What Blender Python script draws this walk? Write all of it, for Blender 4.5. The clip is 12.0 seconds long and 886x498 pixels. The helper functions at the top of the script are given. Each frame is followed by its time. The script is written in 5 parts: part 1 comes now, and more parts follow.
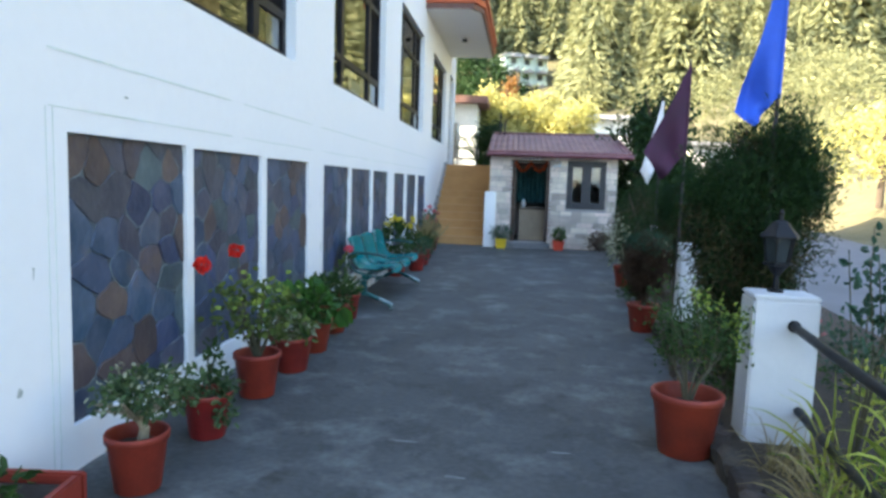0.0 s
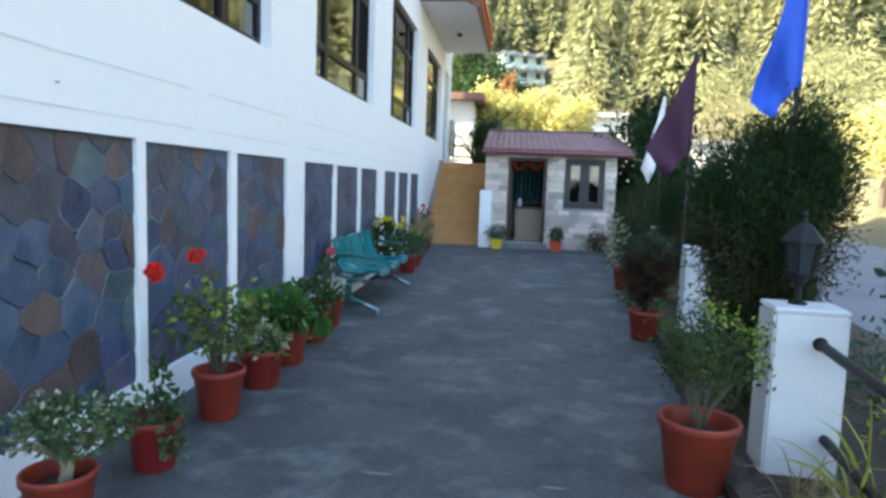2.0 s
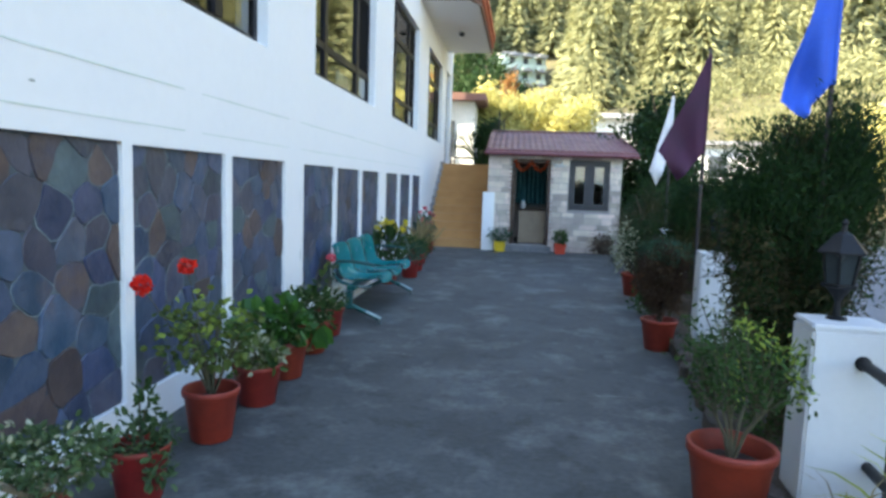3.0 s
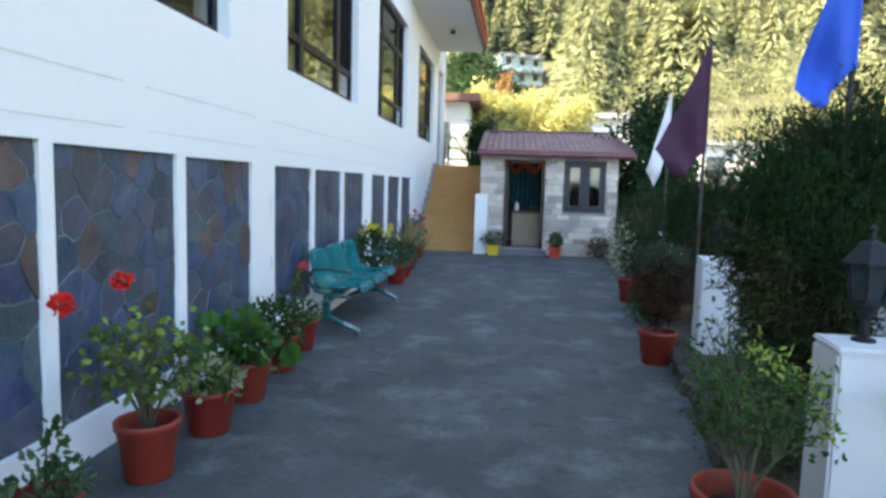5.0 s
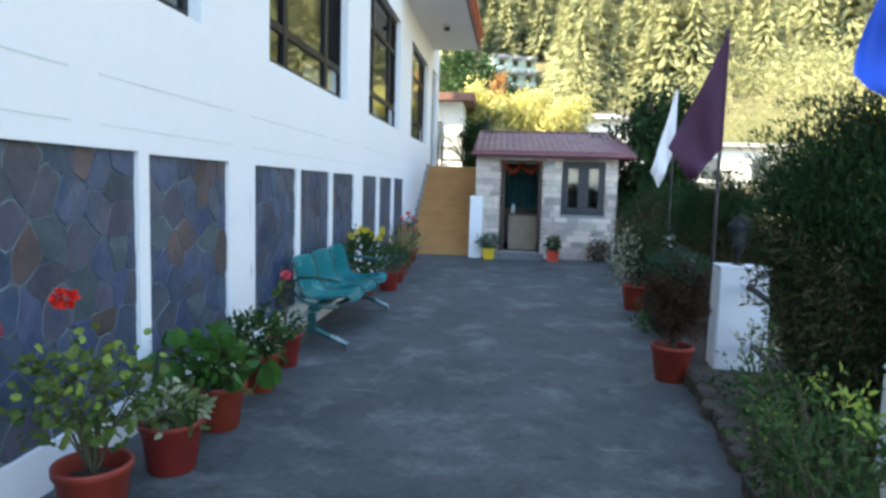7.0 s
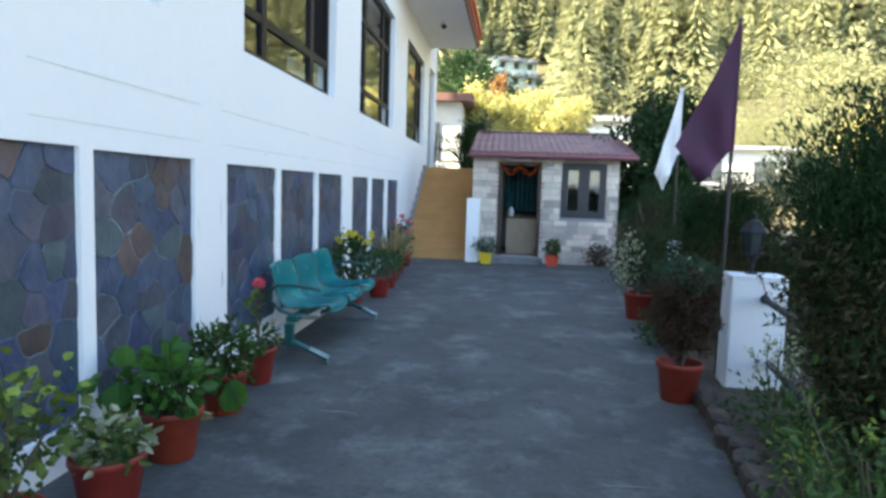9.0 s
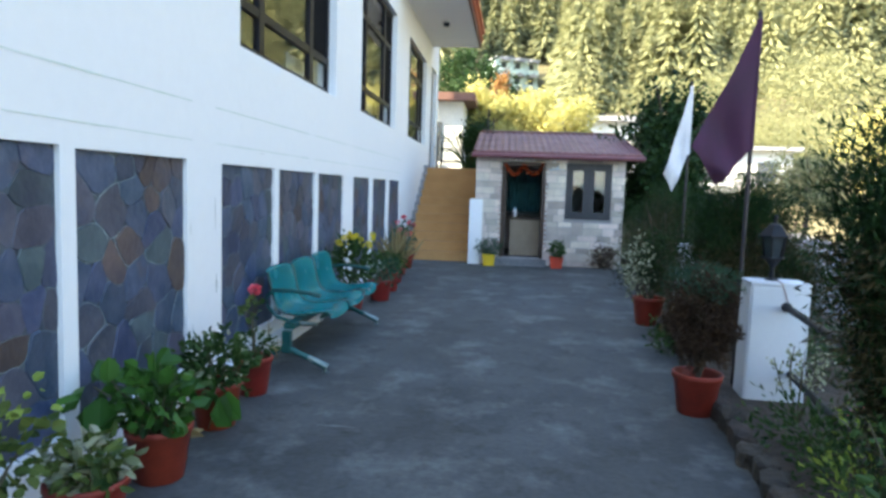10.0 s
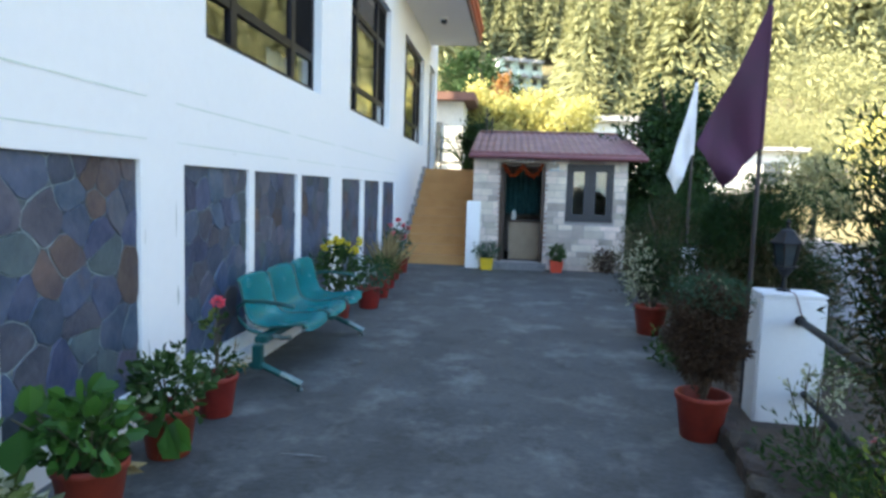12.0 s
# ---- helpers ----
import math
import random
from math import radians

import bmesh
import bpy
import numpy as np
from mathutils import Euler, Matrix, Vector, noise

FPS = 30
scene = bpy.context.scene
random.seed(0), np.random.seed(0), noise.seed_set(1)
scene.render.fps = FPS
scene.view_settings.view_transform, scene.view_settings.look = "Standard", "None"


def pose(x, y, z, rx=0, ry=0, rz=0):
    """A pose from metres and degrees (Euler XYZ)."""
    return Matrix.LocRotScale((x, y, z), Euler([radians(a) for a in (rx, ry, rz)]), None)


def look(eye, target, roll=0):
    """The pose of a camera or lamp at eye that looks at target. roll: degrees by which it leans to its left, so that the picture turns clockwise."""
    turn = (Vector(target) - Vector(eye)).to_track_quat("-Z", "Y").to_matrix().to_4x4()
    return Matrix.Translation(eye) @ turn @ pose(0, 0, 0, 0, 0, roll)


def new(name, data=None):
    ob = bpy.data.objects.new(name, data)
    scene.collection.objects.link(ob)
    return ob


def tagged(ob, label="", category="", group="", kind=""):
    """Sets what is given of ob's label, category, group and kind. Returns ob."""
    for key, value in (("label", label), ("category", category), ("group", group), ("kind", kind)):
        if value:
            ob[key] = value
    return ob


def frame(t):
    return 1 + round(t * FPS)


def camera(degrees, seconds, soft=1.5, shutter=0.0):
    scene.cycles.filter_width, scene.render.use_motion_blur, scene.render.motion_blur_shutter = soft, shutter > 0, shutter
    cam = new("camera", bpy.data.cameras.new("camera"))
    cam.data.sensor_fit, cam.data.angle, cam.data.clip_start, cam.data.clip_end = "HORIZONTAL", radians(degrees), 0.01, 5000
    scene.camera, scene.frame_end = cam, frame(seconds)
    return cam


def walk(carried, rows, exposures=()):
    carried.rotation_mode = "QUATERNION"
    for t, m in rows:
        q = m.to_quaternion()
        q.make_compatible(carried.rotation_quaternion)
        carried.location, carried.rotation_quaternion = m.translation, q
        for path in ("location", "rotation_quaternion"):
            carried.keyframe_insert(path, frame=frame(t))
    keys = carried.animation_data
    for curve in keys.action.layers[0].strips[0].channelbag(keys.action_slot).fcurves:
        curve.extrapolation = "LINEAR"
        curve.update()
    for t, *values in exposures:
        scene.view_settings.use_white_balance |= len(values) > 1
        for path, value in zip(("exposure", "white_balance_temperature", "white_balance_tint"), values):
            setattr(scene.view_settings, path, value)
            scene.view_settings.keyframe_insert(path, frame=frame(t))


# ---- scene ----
cam = camera(68.0, 12.0, soft=3.0)
PATH = [
    (0, (0.036, -0.093, 1.444), (-0.175, 1.886, 1.242), 1.9),
    (0.5, (0.031, -0.001, 1.426), (-0.175, 1.978, 1.221), 1.9),
    (1, (0.064, 0.133, 1.428), (-0.14, 2.112, 1.222), 2.0),
    (1.5, (0.084, 0.238, 1.441), (-0.12, 2.217, 1.238), 2.0),
    (2, (0.081, 0.352, 1.442), (-0.124, 2.331, 1.236), 2.0),
    (2.5, (0.046, 0.47, 1.446), (-0.158, 2.449, 1.24), 2.0),
    (3, (0.01, 0.605, 1.465), (-0.196, 2.584, 1.261), 1.9),
    (5, (0.109, 1.061, 1.468), (-0.092, 3.041, 1.27), 1.6),
    (5.5, (0.096, 1.17, 1.462), (-0.101, 3.151, 1.267), 1.7),
    (6, (0.051, 1.313, 1.468), (-0.136, 3.295, 1.273), 1.7),
    (6.5, (0.032, 1.417, 1.476), (-0.153, 3.399, 1.283), 1.6),
    (7, (0.04, 1.53, 1.466), (-0.14, 3.512, 1.273), 1.6),
    (9, (0.098, 1.969, 1.459), (-0.084, 3.952, 1.273), 1.8),
    (9.5, (0.061, 2.087, 1.468), (-0.124, 4.07, 1.282), 1.9),
    (10, (0.044, 2.199, 1.468), (-0.14, 4.182, 1.282), 1.9),
    (10.5, (0.064, 2.3, 1.463), (-0.121, 4.283, 1.273), 1.9),
    (11, (0.107, 2.427, 1.471), (-0.076, 4.41, 1.283), 1.9),
    (11.5, (0.138, 2.512, 1.485), (-0.054, 4.494, 1.299), 1.9),
    (12, (0.159, 2.605, 1.483), (-0.039, 4.587, 1.3), 1.8),
]
walk(cam, [(t, look(eye, target, roll)) for t, eye, target, roll in PATH], [(0, 2.72, 6480, 8), (12, 2.76, 6480, 8)])

# ---- world, sun, exposure ----
SUN_EL, SUN_AZ = 30.0, 249.0
world = bpy.data.worlds.new("sky_world")
world.use_nodes = True
scene.world = world
wn = world.node_tree
sky = wn.nodes.new("ShaderNodeTexSky")
sky.sky_type = "NISHITA"
sky.sun_disc = False
sky.sun_elevation = radians(SUN_EL)
sky.sun_rotation = radians(SUN_AZ)
sky.air_density, sky.dust_density = 1.0, 1.2
wn.links.new(sky.outputs[0], wn.nodes["Background"].inputs[0])
wn.nodes["Background"].inputs[1].default_value = 0.15
sun_data = bpy.data.lights.new("sun", "SUN")
sun_data.energy, sun_data.angle, sun_data.color = 4.2, radians(0.6), (1.0, 0.87, 0.62)
sun = new("sun", sun_data)
a, e = radians(SUN_AZ), radians(SUN_EL)
sun.matrix_world = look((80 * math.sin(a) * math.cos(e), 80 * math.cos(a) * math.cos(e), 80 * math.sin(e)), (0, 0, 0))

# ---- materials ----


def rgba(c):
    return (c[0], c[1], c[2], 1.0)


def surface(name, c1, c2, scale=6.0, rough=0.7, bump=0.2, fine=60.0, metal=0.0, rnd=0.0, stain=None, stain_scale=1.2, stain_at=0.55, island=False, depth=0.01, stretch=(1, 1, 1), grain=0.18, moss=None, moss_scale=3.0, moss_at=0.6):
    """Two-scale procedural surface: broad tone change, fine grain, relief and optional stains."""
    m = bpy.data.materials.new(name)
    m.use_nodes = True
    nt = m.node_tree
    N, L = nt.nodes, nt.links
    p = N["Principled BSDF"]
    tc = N.new("ShaderNodeNewGeometry")
    mp = N.new("ShaderNodeMapping")
    mp.inputs["Scale"].default_value = stretch
    L.new(tc.outputs["Position"], mp.inputs[0])
    n1 = N.new("ShaderNodeTexNoise")
    n1.inputs["Scale"].default_value, n1.inputs["Detail"].default_value = scale, 6
    n2 = N.new("ShaderNodeTexNoise")
    n2.inputs["Scale"].default_value, n2.inputs["Detail"].default_value = fine, 3
    L.new(mp.outputs[0], n1.inputs["Vector"])
    L.new(mp.outputs[0], n2.inputs["Vector"])
    r1 = N.new("ShaderNodeMapRange")
    r1.inputs[1].default_value, r1.inputs[2].default_value = 0.32, 0.68
    L.new(n1.outputs[0], r1.inputs[0])
    mix = N.new("ShaderNodeMix")
    mix.data_type = "RGBA"
    mix.inputs[6].default_value, mix.inputs[7].default_value = rgba(c1), rgba(c2)
    L.new(r1.outputs[0], mix.inputs[0])
    col = mix.outputs[2]
    for k, (tone, tone_scale, tone_at) in enumerate(((moss, moss_scale, moss_at), (stain, stain_scale, stain_at))):
        if not tone:
            continue
        n3 = N.new("ShaderNodeTexNoise")
        n3.noise_dimensions = "4D"
        n3.inputs["W"].default_value = 3.7 * k
        n3.inputs["Scale"].default_value, n3.inputs["Detail"].default_value, n3.inputs["Roughness"].default_value = tone_scale, 8, 0.65
        L.new(mp.outputs[0], n3.inputs["Vector"])
        r3 = N.new("ShaderNodeMapRange")
        r3.inputs[1].default_value, r3.inputs[2].default_value = tone_at, tone_at + 0.2
        L.new(n3.outputs[0], r3.inputs[0])
        mx = N.new("ShaderNodeMix")
        mx.data_type = "RGBA"
        mx.inputs[7].default_value = rgba(tone)
        L.new(r3.outputs[0], mx.inputs[0])
        L.new(col, mx.inputs[6])
        col = mx.outputs[2]
    hs = N.new("ShaderNodeHueSaturation")
    v = N.new("ShaderNodeMapRange")
    v.inputs[3].default_value, v.inputs[4].default_value = 1 - grain, 1 + grain
    L.new(n2.outputs[0], v.inputs[0])
    L.new(col, hs.inputs["Color"])
    L.new(v.outputs[0], hs.inputs["Value"])
    col = hs.outputs[0]
    if rnd:
        src = N.new("ShaderNodeNewGeometry").outputs["Random Per Island"] if island else N.new("ShaderNodeObjectInfo").outputs["Random"]
        h2 = N.new("ShaderNodeHueSaturation")
        rv = N.new("ShaderNodeMapRange")
        rv.inputs[3].default_value, rv.inputs[4].default_value = 1 - rnd, 1 + rnd
        L.new(src, rv.inputs[0])
        mu = N.new("ShaderNodeMath")
        mu.operation = "MULTIPLY_ADD"
        mu.inputs[1].default_value, mu.inputs[2].default_value = 7.31, 0.0
        L.new(src, mu.inputs[0])
        fr = N.new("ShaderNodeMath")
        fr.operation = "FRACT"
        L.new(mu.outputs[0], fr.inputs[0])
        rh = N.new("ShaderNodeMapRange")
        rh.inputs[3].default_value, rh.inputs[4].default_value = 0.5 - rnd * 0.06, 0.5 + rnd * 0.06
        L.new(fr.outputs[0], rh.inputs[0])
        L.new(rh.outputs[0], h2.inputs["Hue"])
        L.new(rv.outputs[0], h2.inputs["Value"])
        L.new(col, h2.inputs["Color"])
        col = h2.outputs[0]
    L.new(col, p.inputs["Base Color"])
    rr = N.new("ShaderNodeMapRange")
    rr.inputs[3].default_value, rr.inputs[4].default_value = max(0.02, rough - 0.1), min(1, rough + 0.1)
    L.new(n1.outputs[0], rr.inputs[0])
    L.new(rr.outputs[0], p.inputs["Roughness"])
    p.inputs["Metallic"].default_value = metal
    if bump:
        ad = N.new("ShaderNodeMath")
        ad.operation = "ADD"
        L.new(n1.outputs[0], ad.inputs[0])
        L.new(n2.outputs[0], ad.inputs[1])
        b = N.new("ShaderNodeBump")
        b.inputs["Strength"].default_value, b.inputs["Distance"].default_value = bump, depth
        L.new(ad.outputs[0], b.inputs["Height"])
        L.new(b.outputs[0], p.inputs["Normal"])
    return m


def leafy(name, c1, c2, glow=0.35, rough=0.55, scale=3.0):
    """Leaves: each leaf its own tone, some light through the blade."""
    m = bpy.data.materials.new(name)
    m.use_nodes = True
    N, L = m.node_tree.nodes, m.node_tree.links
    p = N["Principled BSDF"]
    g = N.new("ShaderNodeNewGeometry")
    n = N.new("ShaderNodeTexNoise")
    n.inputs["Scale"].default_value = scale
    L.new(g.outputs["Position"], n.inputs["Vector"])
    ad = N.new("ShaderNodeMath")
    ad.operation = "ADD"
    L.new(g.outputs["Random Per Island"], ad.inputs[0])
    L.new(n.outputs[0], ad.inputs[1])
    r = N.new("ShaderNodeMapRange")
    r.inputs[1].default_value, r.inputs[2].default_value = 0.35, 1.3
    L.new(ad.outputs[0], r.inputs[0])
    mix = N.new("ShaderNodeMix")
    mix.data_type = "RGBA"
    mix.inputs[6].default_value, mix.inputs[7].default_value = rgba(c1), rgba(c2)
    L.new(r.outputs[0], mix.inputs[0])
    L.new(mix.outputs[2], p.inputs["Base Color"])
    p.inputs["Roughness"].default_value = rough
    p.inputs["Specular IOR Level"].default_value = 0.22
    t = N.new("ShaderNodeBsdfTranslucent")
    L.new(mix.outputs[2], t.inputs[0])
    ms = N.new("ShaderNodeMixShader")
    ms.inputs[0].default_value = glow
    L.new(p.outputs[0], ms.inputs[1])
    L.new(t.outputs[0], ms.inputs[2])
    L.new(ms.outputs[0], N["Material Output"].inputs[0])
    return m


def glass_mat(name, tint):
    m = bpy.data.materials.new(name)
    m.use_nodes = True
    p = m.node_tree.nodes["Principled BSDF"]
    p.inputs["Base Color"].default_value = rgba(tint)
    p.inputs["Roughness"].default_value = 0.02
    p.inputs["Transmission Weight"].default_value = 1.0
    p.inputs["IOR"].default_value = 1.5
    return m


M_WHITE = surface("white_limewash", (0.84, 0.845, 0.85), (0.82, 0.83, 0.84), 0.7, 0.7, 0.035, 12, stain=(0.70, 0.73, 0.74), stain_scale=2.2, stain_at=0.66, grain=0.025)
M_WHITE2 = surface("white_pillar_paint", (0.66, 0.67, 0.69), (0.58, 0.59, 0.61), 1.6, 0.7, 0.08, 30, stain=(0.46, 0.46, 0.45), stain_scale=3, stain_at=0.66, grain=0.04)
M_GROOVE = surface("groove_line", (0.50, 0.60, 0.52), (0.68, 0.74, 0.70), 3, 0.9, 0.1)
M_FLAKE = surface("peeling_patch", (0.36, 0.40, 0.38), (0.5, 0.52, 0.5), 30, 0.9, 0.2)
STONES = [
    surface("blue_slate", (0.026, 0.050, 0.096), (0.070, 0.090, 0.150), 7.0, 0.5, 0.6, 22, rnd=0.28, depth=0.014, stain=(0.12, 0.085, 0.075), stain_scale=3.0, stain_at=0.57),
    surface("plum_slate", (0.047, 0.054, 0.084), (0.092, 0.094, 0.126), 7.0, 0.5, 0.6, 22, rnd=0.28, depth=0.014, stain=(0.036, 0.062, 0.110), stain_scale=3.5, stain_at=0.53),
    surface("brown_slate", (0.058, 0.047, 0.055), (0.112, 0.082, 0.076), 6.0, 0.55, 0.6, 22, rnd=0.28, depth=0.014, stain=(0.050, 0.064, 0.105), stain_scale=3.0, stain_at=0.52),
    surface("green_grey_slate", (0.040, 0.064, 0.082), (0.078, 0.108, 0.125), 6.0, 0.55, 0.6, 22, rnd=0.28, depth=0.014, stain=(0.038, 0.050, 0.085), stain_scale=4.0, stain_at=0.52),
]
M_MORTAR = surface("stone_joint", (0.030, 0.040, 0.058), (0.11, 0.14, 0.16), 5, 0.85, 0.4, 50)
M_JOINT = surface("pale_joint", (0.28, 0.36, 0.38), (0.06, 0.08, 0.11), 11, 0.85, 0.4, 50)
M_CONC = surface("driveway_concrete", (0.038, 0.041, 0.041), (0.078, 0.082, 0.081), 1.3, 0.8, 0.6, 26, stain=(0.160, 0.168, 0.162), stain_scale=1.9, stain_at=0.515, depth=0.010, grain=0.4, moss=(0.026, 0.025, 0.021), moss_scale=4.0, moss_at=0.52)
M_CRACK = surface("dark_crack", (0.035, 0.035, 0.035), (0.055, 0.055, 0.052), 12, 0.9, 0.2)
M_PALE = surface("pale_cement_patch", (0.19, 0.195, 0.20), (0.13, 0.135, 0.145), 12, 0.85, 0.2)
M_TERRA = surface("terracotta_paint", (0.250, 0.024, 0.013), (0.175, 0.018, 0.011), 7, 0.55, 0.1, 50, rnd=0.15, stain=(0.20, 0.042, 0.030), stain_scale=9, stain_at=0.62)
M_RIM = surface("worn_pot_rim", (0.275, 0.038, 0.021), (0.19, 0.024, 0.015), 16, 0.6, 0.1)
M_SOIL = surface("pot_soil", (0.014, 0.010, 0.007), (0.045, 0.033, 0.023), 25, 0.95, 0.8, 90)
M_EARTH = surface("bed_earth", (0.028, 0.021, 0.015), (0.065, 0.047, 0.033), 7, 0.95, 0.8, 40, depth=0.03)
M_ROCK = surface("edging_stone", (0.026, 0.020, 0.015), (0.065, 0.048, 0.036), 9, 0.9, 0.7, 40, rnd=0.3, depth=0.02)
M_TAN = surface("tan_stair_paint", (0.50, 0.27, 0.10), (0.43, 0.225, 0.08), 3, 0.75, 0.1, 50)
M_TEAL = surface("teal_enamel", (0.006, 0.27, 0.30), (0.012, 0.34, 0.37), 5, 0.25, 0.02, 50, metal=0.1, grain=0.06)
M_TEALD = surface("dark_teal_tube", (0.006, 0.065, 0.062), (0.010, 0.085, 0.080), 8, 0.35, 0.03, metal=0.2)
M_CHROME = surface("worn_chrome", (0.22, 0.27, 0.26), (0.14, 0.19, 0.18), 20, 0.4, 0.02, metal=0.9)
M_FRAME = surface("dark_window_frame", (0.012, 0.012, 0.015), (0.020, 0.019, 0.023), 10, 0.45, 0.05)
M_BLACK = surface("black_pipe", (0.007, 0.008, 0.010), (0.014, 0.014, 0.016), 18, 0.55, 0.08)
# Non-reflecting black for the sheets that stand in for dark window panes.
M_DARKBAY = surface("dark_bay_black", (0.008, 0.008, 0.009), (0.013, 0.013, 0.014), 9, 0.95, 0.1)
for m_, spec in ((M_DARKBAY, 0.05), (M_FRAME, 0.2), (M_BLACK, 0.25)):
    m_.node_tree.nodes["Principled BSDF"].inputs["Specular IOR Level"].default_value = spec
M_GLASS = glass_mat("window_glass", (0.85, 0.9, 0.88))
# Near-black on every indoor surface: the interiors' shade is put into the colour.
M_ROOM = surface("indoor_shade_dark", (0.035, 0.032, 0.03), (0.025, 0.022, 0.02), 3, 0.9, 0.1)
M_CURTAIN = surface("brown_curtain", (0.40, 0.21, 0.08), (0.30, 0.15, 0.055), 5, 0.9, 0.2, 40, stretch=(1, 6, 0.4))
M_GREYFR = surface("grey_hut_frame", (0.026, 0.027, 0.032), (0.036, 0.036, 0.042), 9, 0.55, 0.05)
M_BLOCK = surface("pale_hut_block", (0.62, 0.53, 0.45), (0.45, 0.40, 0.36), 3.5, 0.8, 0.5, 40, rnd=0.36, stain=(0.26, 0.18, 0.15), stain_scale=2.0, stain_at=0.58)
M_BLOCKJ = surface("hut_joint", (0.33, 0.31, 0.31), (0.26, 0.25, 0.25), 10, 0.9, 0.3)
M_MAROON = surface("maroon_roof_sheet", (0.19, 0.060, 0.066), (0.13, 0.042, 0.048), 3, 0.45, 0.1, 30, stain=(0.24, 0.12, 0.12), stain_scale=3, stain_at=0.6)
M_ORANGE = surface("orange_fascia", (0.50, 0.10, 0.03), (0.42, 0.08, 0.03), 5, 0.6, 0.1)
M_FASCIA = surface("dark_fascia", (0.16, 0.08, 0.065), (0.20, 0.10, 0.08), 5, 0.7, 0.1)
M_WOODD = surface("dark_door_wood", (0.035, 0.020, 0.013), (0.060, 0.030, 0.016), 6, 0.55, 0.2, 40, stretch=(6, 6, 0.6))
M_TEALC = surface("teal_curtain", (0.015, 0.085, 0.095), (0.01, 0.055, 0.065), 8, 0.9, 0.2)
M_COUNTER = surface("tan_counter", (0.32, 0.25, 0.18), (0.26, 0.20, 0.14), 4, 0.6, 0.1)
M_PAPER = surface("white_plate", (0.75, 0.75, 0.74), (0.66, 0.66, 0.66), 9, 0.6, 0.02)
M_BLUEP = surface("pale_blue_plate", (0.24, 0.45, 0.62), (0.30, 0.52, 0.68), 9, 0.5, 0.02)
M_MARI = leafy("marigold_orange", (0.16, 0.022, 0.008), (0.30, 0.055, 0.012), 0.2)
M_YEL = surface("yellow_pot_paint", (0.72, 0.50, 0.02), (0.62, 0.42, 0.02), 7, 0.5, 0.05)
M_REDP = surface("red_pot_paint", (0.58, 0.07, 0.03), (0.50, 0.05, 0.025), 7, 0.5, 0.05)
M_BARK = surface("bark", (0.075, 0.055, 0.04), (0.12, 0.09, 0.07), 14, 0.9, 0.7, 60)
M_STEM = surface("plant_stem", (0.050, 0.048, 0.026), (0.095, 0.082, 0.045), 20, 0.8, 0.3)
M_TWIG = surface("dry_twig", (0.30, 0.25, 0.17), (0.22, 0.18, 0.12), 20, 0.8, 0.3)
L_JADE = leafy("jade_leaf", (0.025, 0.055, 0.022), (0.085, 0.13, 0.05), 0.2, 0.4)
L_GER = leafy("geranium_leaf", (0.022, 0.055, 0.015), (0.12, 0.155, 0.035), 0.3)
L_BROAD = leafy("broad_leaf", (0.022, 0.075, 0.014), (0.065, 0.16, 0.028), 0.35, 0.35)
L_PALE = leafy("pale_variegated_leaf", (0.11, 0.14, 0.06), (0.48, 0.48, 0.34), 0.3)
L_DRY = leafy("withered_leaf", (0.16, 0.12, 0.055), (0.34, 0.27, 0.13), 0.3)
L_RED = leafy("red_petal", (0.62, 0.015, 0.01), (0.75, 0.035, 0.02), 0.3)
L_PINK = leafy("pink_petal", (0.65, 0.05, 0.09), (0.75, 0.18, 0.22), 0.3)
L_YELF = leafy("yellow_petal", (0.65, 0.50, 0.02), (0.78, 0.66, 0.06), 0.3)
L_CYP = leafy("cypress_leaf", (0.005, 0.017, 0.007), (0.024, 0.058, 0.014), 0.2)
L_CYPIN = leafy("cypress_inner", (0.020, 0.020, 0.009), (0.085, 0.070, 0.030), 0.2)
L_BROWN = leafy("brown_dried_foliage", (0.016, 0.011, 0.007), (0.072, 0.042, 0.024), 0.2)
L_SHRUB = leafy("shrub_leaf", (0.013, 0.040, 0.010), (0.052, 0.100, 0.025), 0.3)
L_LIME = leafy("lime_new_leaf", (0.13, 0.20, 0.035), (0.30, 0.38, 0.07), 0.35)
L_GRASS = leafy("strap_leaf", (0.12, 0.20, 0.03), (0.46, 0.48, 0.09), 0.35)
L_ROSE = leafy("rose_leaf", (0.02, 0.058, 0.034), (0.05, 0.105, 0.062), 0.3)
L_DARK = leafy("dark_tree_leaf", (0.007, 0.022, 0.007), (0.030, 0.066, 0.017), 0.25)
L_HEDGE = leafy("yellow_hedge_leaf", (0.36, 0.35, 0.11), (0.60, 0.56, 0.22), 0.35, scale=0.8)
# Needle tones lightened and greyed: the hillside's haze is in this colour.
L_CONE = leafy("hazy_conifer_needles", (0.090, 0.106, 0.054), (0.32, 0.325, 0.170), 0.35, 0.7, 0.035)
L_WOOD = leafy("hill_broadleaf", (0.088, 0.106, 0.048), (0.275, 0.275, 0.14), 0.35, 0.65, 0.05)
L_RUST = leafy("rust_leaf", (0.24, 0.11, 0.04), (0.33, 0.18, 0.06), 0.3)
M_HILL = surface("hill_ground", (0.09, 0.085, 0.04), (0.16, 0.135, 0.07), 0.08, 0.95, 0.5, 2.5, depth=0.2)
M_ROAD = surface("grey_road", (0.12, 0.12, 0.128), (0.16, 0.16, 0.168), 0.8, 0.85, 0.3, 25, depth=0.01)
M_BANK = surface("earth_bank", (0.26, 0.14, 0.06), (0.16, 0.12, 0.05), 1.2, 0.95, 0.6, 12, depth=0.05)
